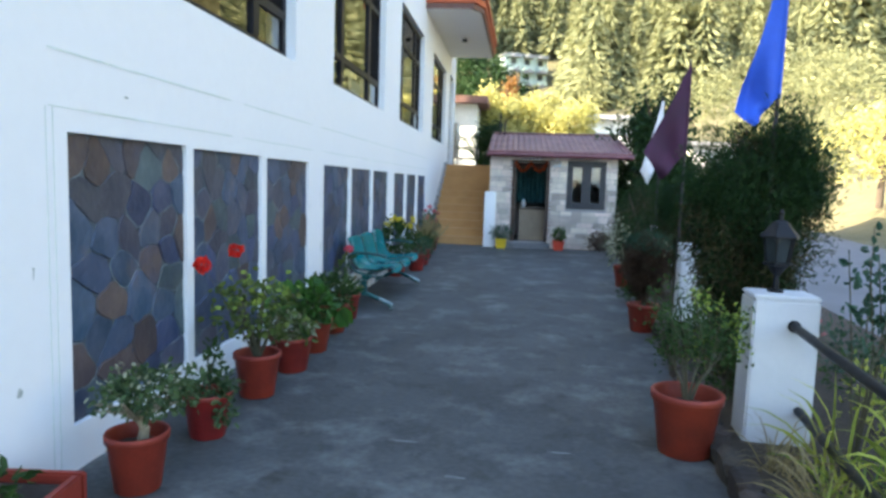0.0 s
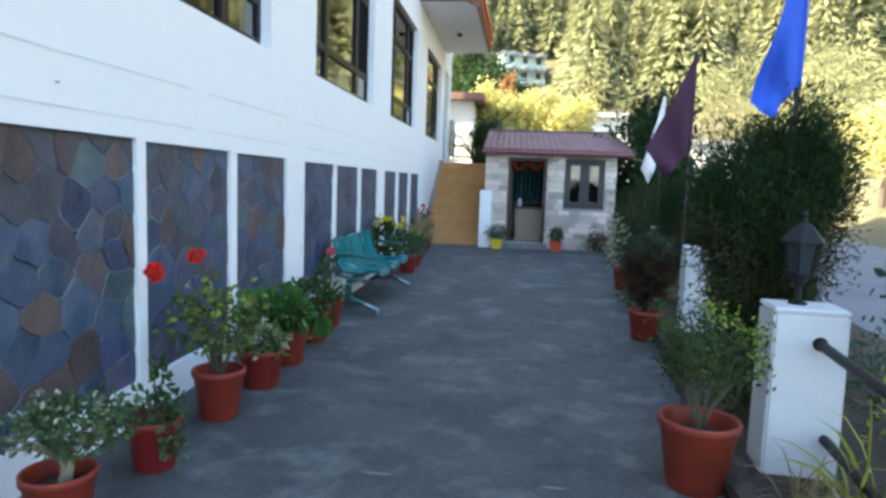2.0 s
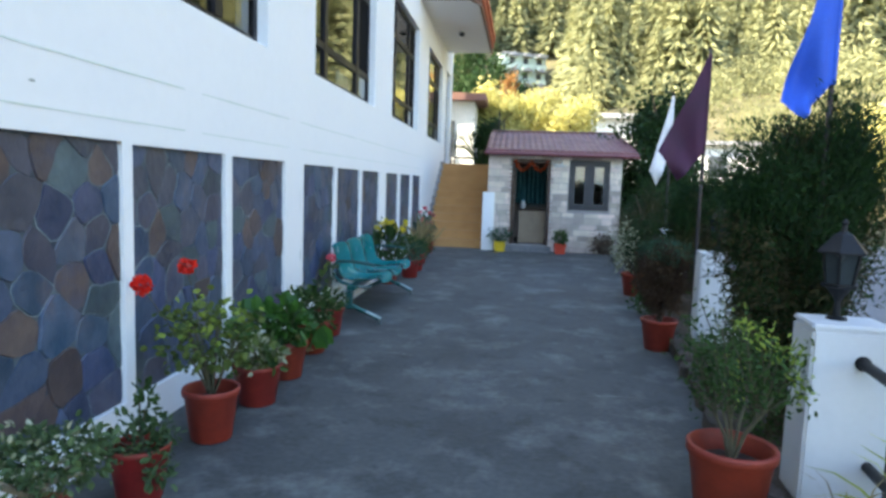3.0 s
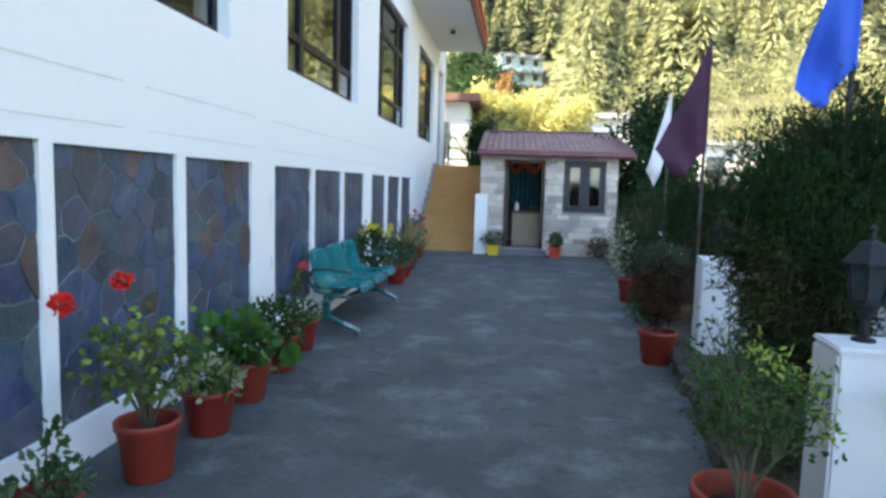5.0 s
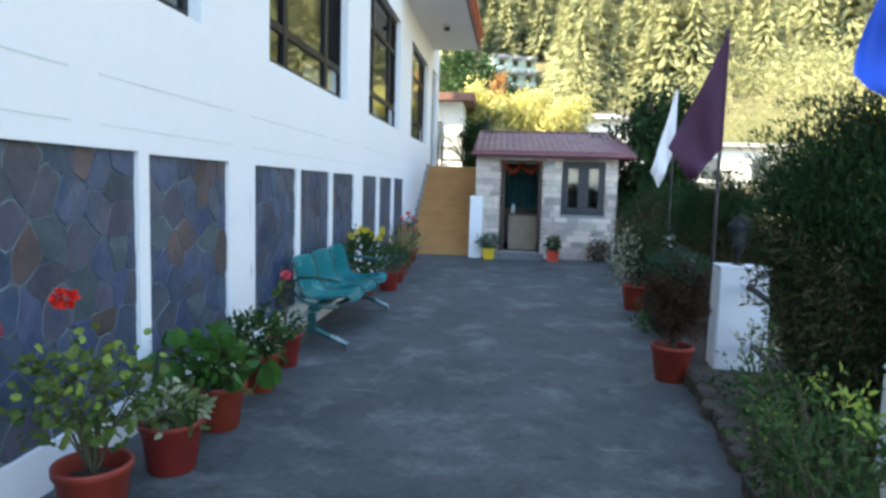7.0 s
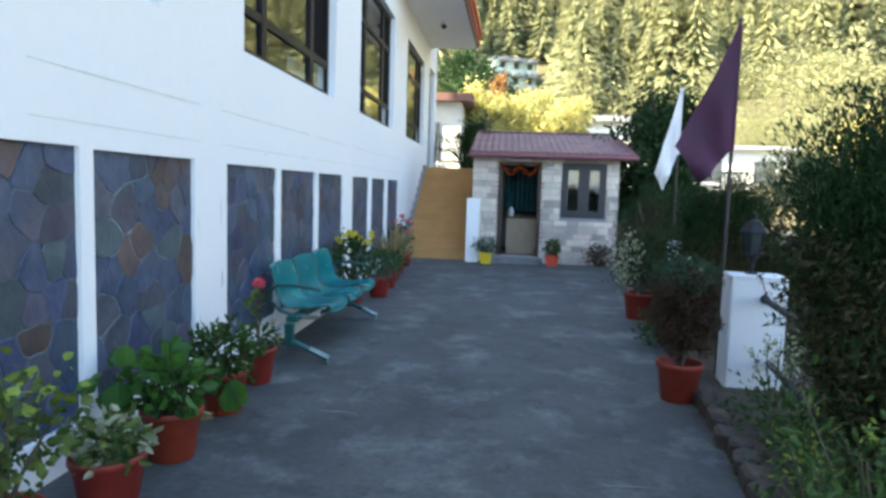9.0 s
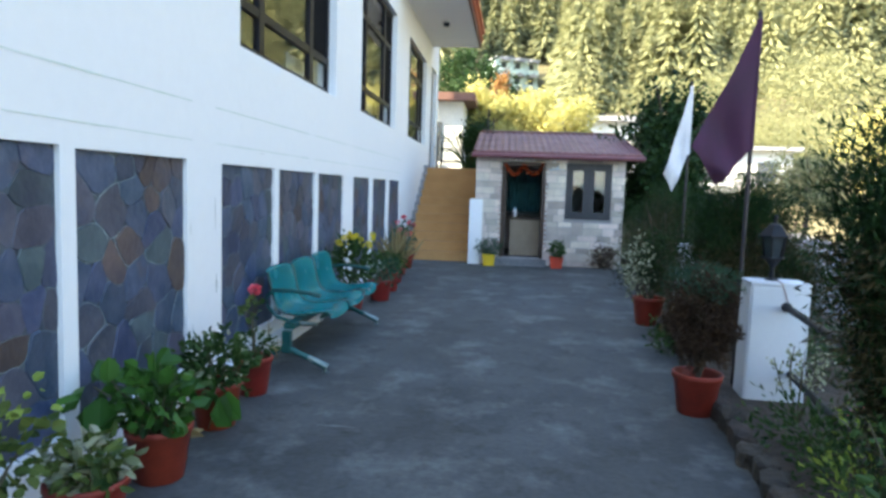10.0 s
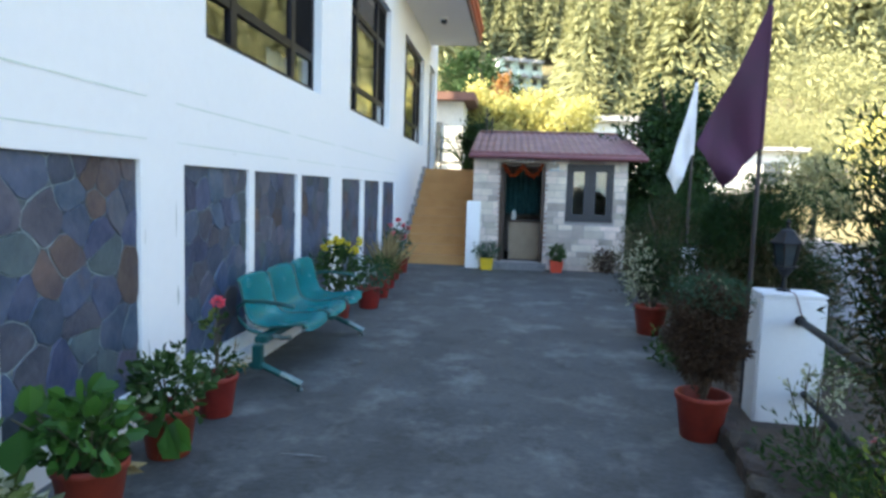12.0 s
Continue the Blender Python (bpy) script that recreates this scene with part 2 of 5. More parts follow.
M_HOUSE = surface("far_white_wall", (0.72, 0.72, 0.68), (0.64, 0.64, 0.60), 1.0, 0.8, 0.05, 10)
M_HOTEL = surface("pale_green_wall", (0.52, 0.62, 0.58), (0.44, 0.54, 0.51), 0.6, 0.8, 0.05, 10)
M_FARWIN = surface("far_window", (0.05, 0.06, 0.07), (0.08, 0.09, 0.10), 2, 0.25, 0.0)
M_GREYROOF = surface("grey_far_roof", (0.33, 0.33, 0.34), (0.26, 0.26, 0.27), 2, 0.7, 0.1)
M_PURPLE = surface("purple_cloth", (0.040, 0.009, 0.030), (0.058, 0.013, 0.042), 5, 0.8, 0.1, 120)
M_BLUE = surface("blue_cloth", (0.015, 0.075, 0.46), (0.02, 0.095, 0.56), 5, 0.7, 0.1, 120)
M_CLOTHW = surface("white_cloth", (0.74, 0.72, 0.72), (0.66, 0.64, 0.66), 5, 0.8, 0.1, 120)
M_POLE = surface("grey_pole", (0.045, 0.036, 0.04), (0.03, 0.026, 0.028), 12, 0.5, 0.05, metal=0.2)
M_LGLASS = surface("frosted_lantern_pane", (0.035, 0.045, 0.05), (0.022, 0.03, 0.035), 9, 0.25, 0.02)
M_INK = surface("dark_lettering_bar", (0.10, 0.07, 0.06), (0.14, 0.10, 0.08), 9, 0.7, 0.0)

# ---- building helpers ----


def thing(name, label, category, loc=(0, 0, 0), group="", rz=0.0, kind=""):
    ob = new(name)
    ob.matrix_basis = pose(*loc, 0, 0, rz)
    return tagged(ob, label, category, group, kind)


def mesh_ob(name, me, material, parent=None, label=""):
    ob = new(name, me)
    if material:
        me.materials.append(material)
    if parent:
        ob.parent = parent
    return tagged(ob, label)


def part(name, bm, material, parent=None, label="", smooth=False):
    me = bpy.data.meshes.new(name)
    bmesh.ops.recalc_face_normals(bm, faces=bm.faces)
    bm.to_mesh(me)
    bm.free()
    if smooth:
        me.polygons.foreach_set("use_smooth", [True] * len(me.polygons))
    return mesh_ob(name, me, material, parent, label)


def raw(name, verts, faces, material, parent=None, label=""):
    me = bpy.data.meshes.new(name)
    me.from_pydata(verts if isinstance(verts, list) else verts.tolist(), [], faces if isinstance(faces, list) else faces.tolist())
    return mesh_ob(name, me, material, parent, label)


def box(x0, y0, z0, x1, y1, z1, bevel=0.0, bm=None):
    bm2 = bmesh.new()
    bmesh.ops.create_cube(bm2, size=1.0, matrix=Matrix.LocRotScale(((x0 + x1) / 2, (y0 + y1) / 2, (z0 + z1) / 2), None, (abs(x1 - x0), abs(y1 - y0), abs(z1 - z0))))
    if bevel:
        bmesh.ops.bevel(bm2, geom=bm2.edges[:], offset=bevel, segments=2, affect="EDGES")
    if bm is None:
        return bm2
    tmp = bpy.data.meshes.new("tmp")
    bm2.to_mesh(tmp)
    bm2.free()
    bm.from_mesh(tmp)
    bpy.data.meshes.remove(tmp)
    return bm


def tube(points, r, n=8, bm=None, taper=1.0):
    """A round tube along a line of points, closed at both ends."""
    bm = bm or bmesh.new()
    pts = [Vector(p) for p in points]
    rings = []
    for i, p in enumerate(pts):
        d = (pts[min(i + 1, len(pts) - 1)] - pts[max(i - 1, 0)]).normalized()
        s = d.orthogonal().normalized() if abs(d.z) > 0.95 else d.cross(Vector((0, 0, 1))).normalized()
        u = d.cross(s)
        rr = r * (1 + (taper - 1) * i / max(1, len(pts) - 1))
        rings.append([bm.verts.new(p + rr * (math.cos(2 * math.pi * k / n) * s + math.sin(2 * math.pi * k / n) * u)) for k in range(n)])
    for q, w in zip(rings, rings[1:]):
        for k in range(n):
            bm.faces.new((q[k], q[(k + 1) % n], w[(k + 1) % n], w[k]))
    bm.faces.new(rings[0])
    bm.faces.new(rings[-1])
    return bm


def lathe(profile, n=28, bm=None, top=True):
    bm = bm or bmesh.new()
    rings = []
    for r, z in profile:
        rings.append([bm.verts.new((r * math.cos(2 * math.pi * k / n), r * math.sin(2 * math.pi * k / n), z)) for k in range(n)])
    for q, w in zip(rings, rings[1:]):
        for k in range(n):
            bm.faces.new((q[k], q[(k + 1) % n], w[(k + 1) % n], w[k]))
    if top:
        bm.faces.new(rings[0])
        bm.faces.new(rings[-1])
    return bm


def blade_arrays(c, d, size, wide, rng, fold=0.25):
    """Kite-shaped leaves at points c, growing along d: vertices and faces."""
    n = len(c)
    d = d / (np.linalg.norm(d, axis=1, keepdims=True) + 1e-9)
    s = np.cross(d, rng.normal(size=(n, 3)))
    s /= np.linalg.norm(s, axis=1, keepdims=True) + 1e-9
    u = np.cross(d, s)
    L = (size * rng.uniform(0.6, 1.3, (n, 1)))
    w = L * wide
    if wide < 0.5 or n > 3000:
        v = np.stack([c, c + d * L * 0.5 + s * w * 0.5 + u * L * fold * 0.4, c + d * L, c + d * L * 0.5 - s * w * 0.5 + u * L * fold * 0.4], 1).reshape(-1, 3)
        return v, np.arange(n * 4).reshape(-1, 4)
    e1, e2 = u * L * fold * 0.4, -u * L * 0.18
    v = np.stack([c, c + d * L * 0.25 + s * w * 0.42 + e1, c + d * L * 0.7 + s * w * 0.42 + e1 + e2 * 0.5, c + d * L + e2, c + d * L * 0.7 - s * w * 0.42 + e1 + e2 * 0.5, c + d * L * 0.25 - s * w * 0.42 + e1], 1).reshape(-1, 3)
    k = np.arange(n)[:, None] * 6
    return v, np.concatenate([k + np.array([[0, 1, 2, 3]]), k + np.array([[3, 4, 5, 0]])])


def blades(name, c, d, size, wide, material, parent, seed=0, label="", fold=0.25):
    v, f = blade_arrays(np.asarray(c, float), np.asarray(d, float), size, wide, np.random.default_rng(seed + 7919), fold)
    return raw(name, v, f, material, parent, label)


def ball_points(n, centre, radii, rng, shell=0.55, lumps=0.25):
    """Points through the outer part of an uneven, lumpy round crown, and their outward directions."""
    d = rng.normal(size=(n, 3))
    d /= np.linalg.norm(d, axis=1, keepdims=True)
    ph = rng.uniform(0, 6.28, 6)
    bump = 1 + lumps * (np.sin(d[:, 0] * 5 + ph[0]) * np.sin(d[:, 1] * 6 + ph[1]) + 0.6 * np.sin(d[:, 2] * 9 + ph[2] + d[:, 0] * 4))
    r = (shell + (1 - shell) * rng.uniform(0, 1, n) ** 0.6) * bump
    return np.asarray(centre) + d * r[:, None] * np.asarray(radii), d


def stems_to(targets, base, r, material, parent, name="stem", bend=0.25, n=6):
    bm = bmesh.new()
    b = Vector(base)
    for t in targets:
        t = Vector(t)
        mid = b.lerp(t, 0.5) + Vector((0, 0, bend * (t - b).length * 0.4))
        tube([b, b.lerp(mid, 0.5) + Vector((0.004, 0, 0)), mid, mid.lerp(t, 0.5), t], r, n, bm, 0.45)
    return part(name, bm, material, parent)


# ---- ground, driveway, road ----


def sstep(a, b, x):
    t = np.clip((x - a) / (b - a), 0, 1)
    return t * t * (3 - 2 * t)


def height(x, y):
    x, y = np.asarray(x, float), np.asarray(y, float)
    d = np.hypot(x * 0.9, y)
    h = 0.155 * np.clip(d - 34, 0, 106) + 0.72 * np.clip(d - 140, 0, 420)
    h = h + sstep(40, 160, d) * 5 * (np.sin(x * 0.021 + 1.0) * np.sin(y * 0.017) + 0.5 * np.sin(x * 0.06 + y * 0.05))
    front = sstep(-60, 60, y + 0.35 * x)
    terrace = 1.9 * sstep(18.0, 19.2, y) * (1 - sstep(2.6, 4.2, x))
    bank = 1.5 * sstep(9.0, 13.0, x - 0.12 * y) * sstep(0, 12, y + 2)
    return -0.06 + h * front + terrace * (1 - sstep(30, 50, d)) + bank * (1 - sstep(36, 60, d))


def axis(*runs):
    return np.concatenate([np.arange(a, b, s) for a, b, s in runs])


gx = axis((-900, -200, 50), (-200, -40, 10), (-40, -12, 3), (-12, 16, 0.5), (16, 60, 2.5), (60, 240, 9), (240, 1000, 40))
gy = axis((-700, -100, 60), (-100, -20, 10), (-20, 30, 0.6), (30, 80, 2.5), (80, 300, 8), (300, 1000, 30))
X, Y = np.meshgrid(gx, gy)
gv = np.stack([X, Y, height(X, Y)], -1).reshape(-1, 3)
nx, ny = len(gx), len(gy)
idx = (np.arange(ny - 1)[:, None] * nx + np.arange(nx - 1)[None, :]).reshape(-1)
gf = np.stack([idx, idx + 1, idx + nx + 1, idx + nx], 1)
ground = tagged(raw("ground", gv, gf, M_HILL), "dry grassy ground rising into a wooded hillside", "ground", kind="structure")


def strip(name, xs0, xs1, ys, z, thick, material, label, category):
    """A flat slab between two side lines."""
    bm = bmesh.new()
    rows = [[bm.verts.new((p, y, zz)) for p, zz in ((x0, z), (x1, z), (x1, z - thick), (x0, z - thick))] for x0, x1, y in zip(xs0, xs1, ys)]
    for q, w in zip(rows, rows[1:]):
        for k in range(4):
            bm.faces.new((q[k], q[(k + 1) % 4], w[(k + 1) % 4], w[k]))
    bm.faces.new(rows[0])
    bm.faces.new(rows[-1])
    return tagged(part(name, bm, material), label, category, kind="structure")


def edge_x(y):
    """The side of the driveway along the planting bed."""
    return 1.02 + 0.104 * (y - 2.0)


YS = [-6, -3, 0, 2, 4, 6, 8, 10, 12, 14, 15.2, 17.6]
strip("driveway", [-2.02] * len(YS), [edge_x(y) for y in YS], YS, 0.0, 0.12, M_CONC, "worn grey concrete driveway with pale stains", "driveway")
RY = [-20, -8, 0, 6, 12, 18, 24, 30, 34]
strip("road", [3.0 + 0.115 * y for y in RY], [7.6 + 0.10 * y + 0.002 * max(0, y) ** 2 for y in RY], RY, 0.0, 0.12, M_ROAD, "pale grey road running past the planting bed", "road")
strip("planting_bed", [edge_x(y) + 0.10 for y in YS], [2.98 + 0.115 * y if y < 12 else 4.2 for y in YS], YS, 0.035, 0.14, M_EARTH, "dark earth planting bed beside the driveway", "planting bed")

# cracks and pale cement traces lying on the driveway
rng = np.random.default_rng(5)


def floor_mark(name, x, y, lx, ly, material, seed, label):
    r = np.random.default_rng(seed)
    n = 14
    t = np.linspace(0, 2 * math.pi, n, endpoint=False)
    rad = r.uniform(0.35, 1.0, n)
    v = np.stack([x + lx * rad * np.cos(t), y + ly * rad * np.sin(t), np.full(n, 0.004)], 1)
    return tagged(raw(name, v, [list(range(n))], material), label, "floor stain", kind="structure")


for i in range(12):
    floor_mark("floor_stain", rng.uniform(-1.0, 1.1), rng.uniform(1.6, 13), rng.uniform(0.03, 0.13), rng.uniform(0.006, 0.02), M_CRACK, i, "small dark crack in the concrete")
for x, y, lx in ((0.75, 5.2, 0.22), (-0.2, 3.0, 0.10), (0.1, 2.6, 0.14), (-0.5, 3.4, 0.12), (-0.75, 8.6, 0.16), (-0.9, 6.0, 0.16), (-0.4, 2.2, 0.1), (0.35, 3.4, 0.09)):
    floor_mark("floor_stain", x, y, lx, 0.016, M_PALE, int(y * 10), "pale cement trace on the concrete")

# ---- the white building ----
WX = -2.01
PANELS = [(2.74, 3.84), (3.93, 5.07), (5.18, 6.29), (6.81, 7.91), (8.03, 9.16), (9.29, 10.42), (10.95, 12.05), (12.27, 13.43), (13.68, 14.83)]
PZ0 = 0.225
PTOPS = [1.618, 1.607, 1.598, 1.588, 1.583, 1.579, 1.574, 1.572, 1.572]
WINS = [(3.06, 5.86), (7.13, 9.95), (11.30, 14.12), (15.68, 18.50)]
WZ0, WZ1 = 2.49, 4.50
DOOR = (19.55, 20.75, 1.98, 4.62)
holes = [(a, b, PZ0, h) for (a, b), h in zip(PANELS, PTOPS)] + [(a, b, WZ0, WZ1) for a, b in WINS] + [DOOR]
bm = bmesh.new()
ys = sorted({-7.0, 21.25, *[h[0] for h in holes], *[h[1] for h in holes]})
# Wall top at 10.4 is out of view, raised until its shadow covers the road.
zs = sorted({-0.1, 10.4, *[h[2] for h in holes], *[h[3] for h in holes]})
for y0, y1 in zip(ys, ys[1:]):
    run = None
    for z0, z1 in zip(zs, zs[1:]):
        solid = not any(h[0] < (y0 + y1) / 2 < h[1] and h[2] < (z0 + z1) / 2 < h[3] for h in holes)
        if solid:
            run = [z0 if run is None else run[0], z1]
        if run and (not solid or z1 == zs[-1]):
            box(WX - 0.28, y0, run[0], WX, y1, run[1], 0, bm)
            run = None
wall_west = tagged(part("wall_west", bm, M_WHITE), "white limewashed building wall with stone inlay panels", "wall", kind="structure")
# Unseen rear walls and roof, added to complete the shadow-casting block.
bm = box(-9.0, -7.0, -0.1, -8.75, 21.25, 10.4)
box(-8.75, -7.0, -0.1, WX - 0.28, -6.75, 10.4, 0, bm)
box(-8.75, 21.0, -0.1, WX - 0.28, 21.25, 10.4, 0, bm)
tagged(part("wall_back", bm, M_WHITE), "unseen white rear walls closing the shading building", "wall", kind="structure")
tagged(part("building_roof", box(-9.1, -7.1, 10.4, WX + 0.1, 21.35, 10.6), M_GREYROOF), "unseen flat roof, set high so the building shades the road", "roof", kind="structure")
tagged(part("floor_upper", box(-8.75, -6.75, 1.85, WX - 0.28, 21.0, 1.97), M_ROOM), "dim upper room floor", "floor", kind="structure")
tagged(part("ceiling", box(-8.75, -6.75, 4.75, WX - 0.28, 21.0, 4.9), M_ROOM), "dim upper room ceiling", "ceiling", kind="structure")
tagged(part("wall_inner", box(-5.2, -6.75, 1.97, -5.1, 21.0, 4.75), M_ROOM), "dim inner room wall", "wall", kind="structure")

# plaster grooves, hairline score marks and peeled patches
for g0, g1 in ((2.62, 6.36), (6.72, 10.60), (10.85, 14.95)):
    for z, w in ((1.975, 0.006), (1.725, 0.0045)):
        bm = bmesh.new()
        n = 16
        for k in range(n):
            y0, y1 = g0 + (g1 - g0) * k / n, g0 + (g1 - g0) * (k + 1) / n
            if (k * 7 + int(g0)) % 11 != 3:
                box(WX, y0, z - w / 2 - 0.001 * (k % 3), WX + 0.0025, y1, z + w / 2, 0, bm)
        tagged(part("trim", bm, M_GROOVE, wall_west), "thin green score line in the plaster")
for y in (2.60, 2.645):
    tagged(part("trim", box(WX, y - 0.002, 0.02, WX + 0.002, y + 0.002, 1.72), M_GROOVE, wall_west), "thin upright score line in the plaster")
for y, z, h, w in ((6.33, 1.15, 0.14, 0.012), (6.70, 1.2, 0.32, 0.016), (6.72, 0.72, 0.18, 0.03), (6.36, 0.45, 0.16, 0.02), (2.5, 1.0, 0.1, 0.02), (2.4, 0.5, 0.06, 0.05), (2.35, 0.16, 0.07, 0.09), (3.2, 1.83, 0.02, 0.05), (7.6, 1.70, 0.012, 0.07)):
    r = np.random.default_rng(int(y * 100))
    t = np.linspace(0, 2 * math.pi, 12, endpoint=False)
    k = r.uniform(0.4, 1, 12)
    tagged(raw("peeling_patch", np.stack([np.full(12, WX + 0.003), y + w / 2 * k * np.cos(t), z + h / 2 * k * np.sin(t)], 1), [list(range(12))], M_FLAKE, wall_west), "grey patch of peeled paint")
tagged(part("plinth", box(WX, 6.75, -0.02, WX + 0.13, 15.0, 0.11, 0.012), M_WHITE2), "low cement plinth along the wall foot", "plinth", kind="structure")


def window(y0, y1, z0, z1, name, label):
    """A dark framed window: three bays by three rows of panes, set back in the wall."""
    w = thing(name, label, "window", (WX - 0.09, y0, z0), kind="structure")
    W, H = y1 - y0, z1 - z0
    fr = 0.075
    bm = box(-0.05, 0, 0, 0.0, W, fr, 0.004)
    box(-0.05, 0, H - fr, 0, W, H, 0.004, bm)
    box(-0.05, 0, fr, 0, fr, H - fr, 0.004, bm)
    box(-0.05, W - fr, fr, 0, W, H - fr, 0.004, bm)
    f = part("window_frame", bm, M_FRAME, w)
    my = [fr, W * 0.235, W * 0.745, W - fr]
    mz = [fr, 0.39, 1.41, H - fr]
    for y in my[1:3]:
        part("mullion", box(-0.045, y - 0.06, fr, 0.008, y + 0.06, H - fr, 0.004), M_FRAME, f)
    cells_y = [(my[0], my[1] - 0.06), (my[1] + 0.06, my[2] - 0.06), (my[2] + 0.06, my[3])]
    for z in mz[1:3]:
        for a0, a1 in cells_y:
            part("transom", box(-0.043, a0, z - 0.04, 0.004, a1, z + 0.04, 0.003), M_FRAME, f)
    cells_z = [(mz[0], mz[1] - 0.04), (mz[1] + 0.04, mz[2] - 0.04), (mz[2] + 0.04, mz[3])]
    for i, (a0, a1) in enumerate(cells_y):
        for j, (b0, b1) in enumerate(cells_z):
            # Upper far bay: an added black sheet gives the pane's darkness, no glass.
            if i == 2 and j > 0:
                part("dark_bay_sheet", box(-0.030, a0, b0, -0.024, a1, b1), M_DARKBAY, w, "matte black sheet standing in for a dark pane")
                continue
            p = part("pane", box(-0.028, a0, b0, -0.022, a1, b1), M_GLASS, w)
            p.visible_shadow = False
    return w


for i, (y0, y1) in enumerate(WINS):
    window(y0, y1, WZ0, WZ1, "window_%d" % (i + 1), "dark framed window with reflecting panes")


def curtain(y0, y1, z0, z1, material, label):
    bm = bmesh.new()
    n = int((y1 - y0) / 0.025)
    top = [bm.verts.new((0.03 * math.sin(k * 0.9) + 0.012 * math.sin(k * 2.3), y0 + k * 0.025, z1)) for k in range(n + 1)]
    bot = [bm.verts.new((0.045 * math.sin(k * 0.9 + 0.4) + 0.012 * math.sin(k * 2.1), y0 + k * 0.025, z0)) for k in range(n + 1)]
    for k in range(n):
        bm.faces.new((top[k], top[k + 1], bot[k + 1], bot[k]))
    ob = part("curtain", bm, material, None, "", True)
    ob.location = (WX - 0.36, 0, 0)
    return tagged(ob, label, "curtain")


curtain(3.2, 5.05, 1.99, 4.6, M_CURTAIN, "brown curtain hanging behind the window")
curtain(9.2, 9.75, 1.99, 2.86, M_PAPER, "pale curtain drawn behind the window")
curtain(13.2, 13.75, 1.99, 2.86, M_PAPER, "pale curtain drawn behind the window")

d = thing("door_1", "dark entrance door at the head of the stairs", "door", (WX - 0.1, DOOR[0], DOOR[2]), kind="structure")
part("door_leaf", box(-0.05, 0.05, 0.0, 0.0, 1.15, 2.05, 0.004), M_FRAME, d)
part("door_frame", tube([(0, 0.02, 0), (0, 0.02, 2.62), (0, 1.18, 2.62), (0, 1.18, 0)], 0.03, 4), M_PAPER, d)
part("transom", box(-0.04, 0.05, 2.09, 0.0, 1.15, 2.58, 0.004), M_GREYFR, d)
part("door_handle", tube([(0.0, 0.2, 1.0), (0.05, 0.2, 1.0), (0.05, 0.2, 1.2), (0.0, 0.2, 1.2)], 0.012), M_CHROME, d)

# canopy slab over the stair head, with striped edge
bm = bmesh.new()
out = [(WX, 14.2), (-1.05, 14.2), (-0.86, 14.6), (-0.82, 18.0), (-0.80, 19.6), (WX, 19.6)]


def prism(outline, z0, z1, bm=None):
    bm = bm or bmesh.new()
    lo = [bm.verts.new((x, y, z0)) for x, y in outline]
    hi = [bm.verts.new((x, y, z1)) for x, y in outline]
    bm.faces.new(lo[::-1])
    bm.faces.new(hi)
    for k in range(len(lo)):
        bm.faces.new((lo[k], lo[(k + 1) % len(lo)], hi[(k + 1) % len(lo)], hi[k]))
    return bm


canopy = thing("canopy", "white projecting canopy slab with orange striped edge", "canopy", kind="structure")
part("slab", prism(out, 5.10, 5.60), M_WHITE, canopy)


def band(name, o, z0, z1, material):
    ring = [(x + (o if x > WX + 0.05 else 0), y + (-o if y < 14.5 else 0)) for x, y in out]
    part(name, prism(ring, z0, z1), material, canopy)


band("edge_band", 0.05, 5.11, 5.22, M_FASCIA)
band("edge_band", 0.09, 5.22, 5.34, M_ORANGE)
band("edge_band", 0.06, 5.34, 5.42, M_FASCIA)
band("edge_band", 0.12, 5.42, 5.56, M_ORANGE)
lamp = thing("ceiling_light", "small round white lamp under the canopy", "ceiling light", (-1.40, 16.9, 5.10))
part("lamp_base", lathe([(0.09, 0), (0.09, -0.03), (0.07, -0.04)], 16), M_PAPER, lamp)
part("lamp_globe", lathe([(0.06, -0.04), (0.075, -0.07), (0.05, -0.11), (0.01, -0.125)], 16), M_LGLASS, lamp)

# ---- stair beside the hut ----
stair = thing("stairs", "tan painted flight of steps up to the entrance", "stairs", kind="structure")
SX0, SX1, SY0, NST = -1.93, -0.66, 15.35, 11
for k in range(NST):
    y0 = SY0 + k * 0.318
    part("step", box(SX0, y0, -0.02 if k == 0 else k * 0.178 - 0.03, SX1, y0 + 0.318 + (0.05 if k < NST - 1 else 0), (k + 1) * 0.178, 0.006), M_TAN, stair)
    part("step_end", box(SX0 - 0.075, y0, k * 0.178, SX0 - 0.003, y0 + 0.318, (k + 1) * 0.178 + 0.05, 0.005), M_GREYROOF, stair)
part("landing", box(WX + 0.003, SY0 + NST * 0.318, 1.70, SX1, 21.3, 1.955), M_TAN, stair)
tagged(part("wall_stair", box(SX1 + 0.003, 15.7, -0.05, SX1 + 0.10, 19.0, 1.25, 0.01), M_FASCIA), "dark side wall between stair and hut", "wall", kind="structure")
tagged(part("stair_post", box(-0.655, 14.98, -0.02, -0.40, 15.22, 1.27, 0.012), M_WHITE), "white plastered stub post beside the stairs", "post")

# ---- hut ----
HX0, HX1, HY = -0.56, 2.32, 15.22
hut = thing("hut", "small pale stone-block hut with maroon roof", "hut", (0, 0, 0))
DX0, DX1, DZ0, DZ1 = -0.05, 0.80, 0.14, 2.02
NX0, NX1, NZ0, NZ1 = 1.20, 2.07, 0.94, 2.02
bm = bmesh.new()
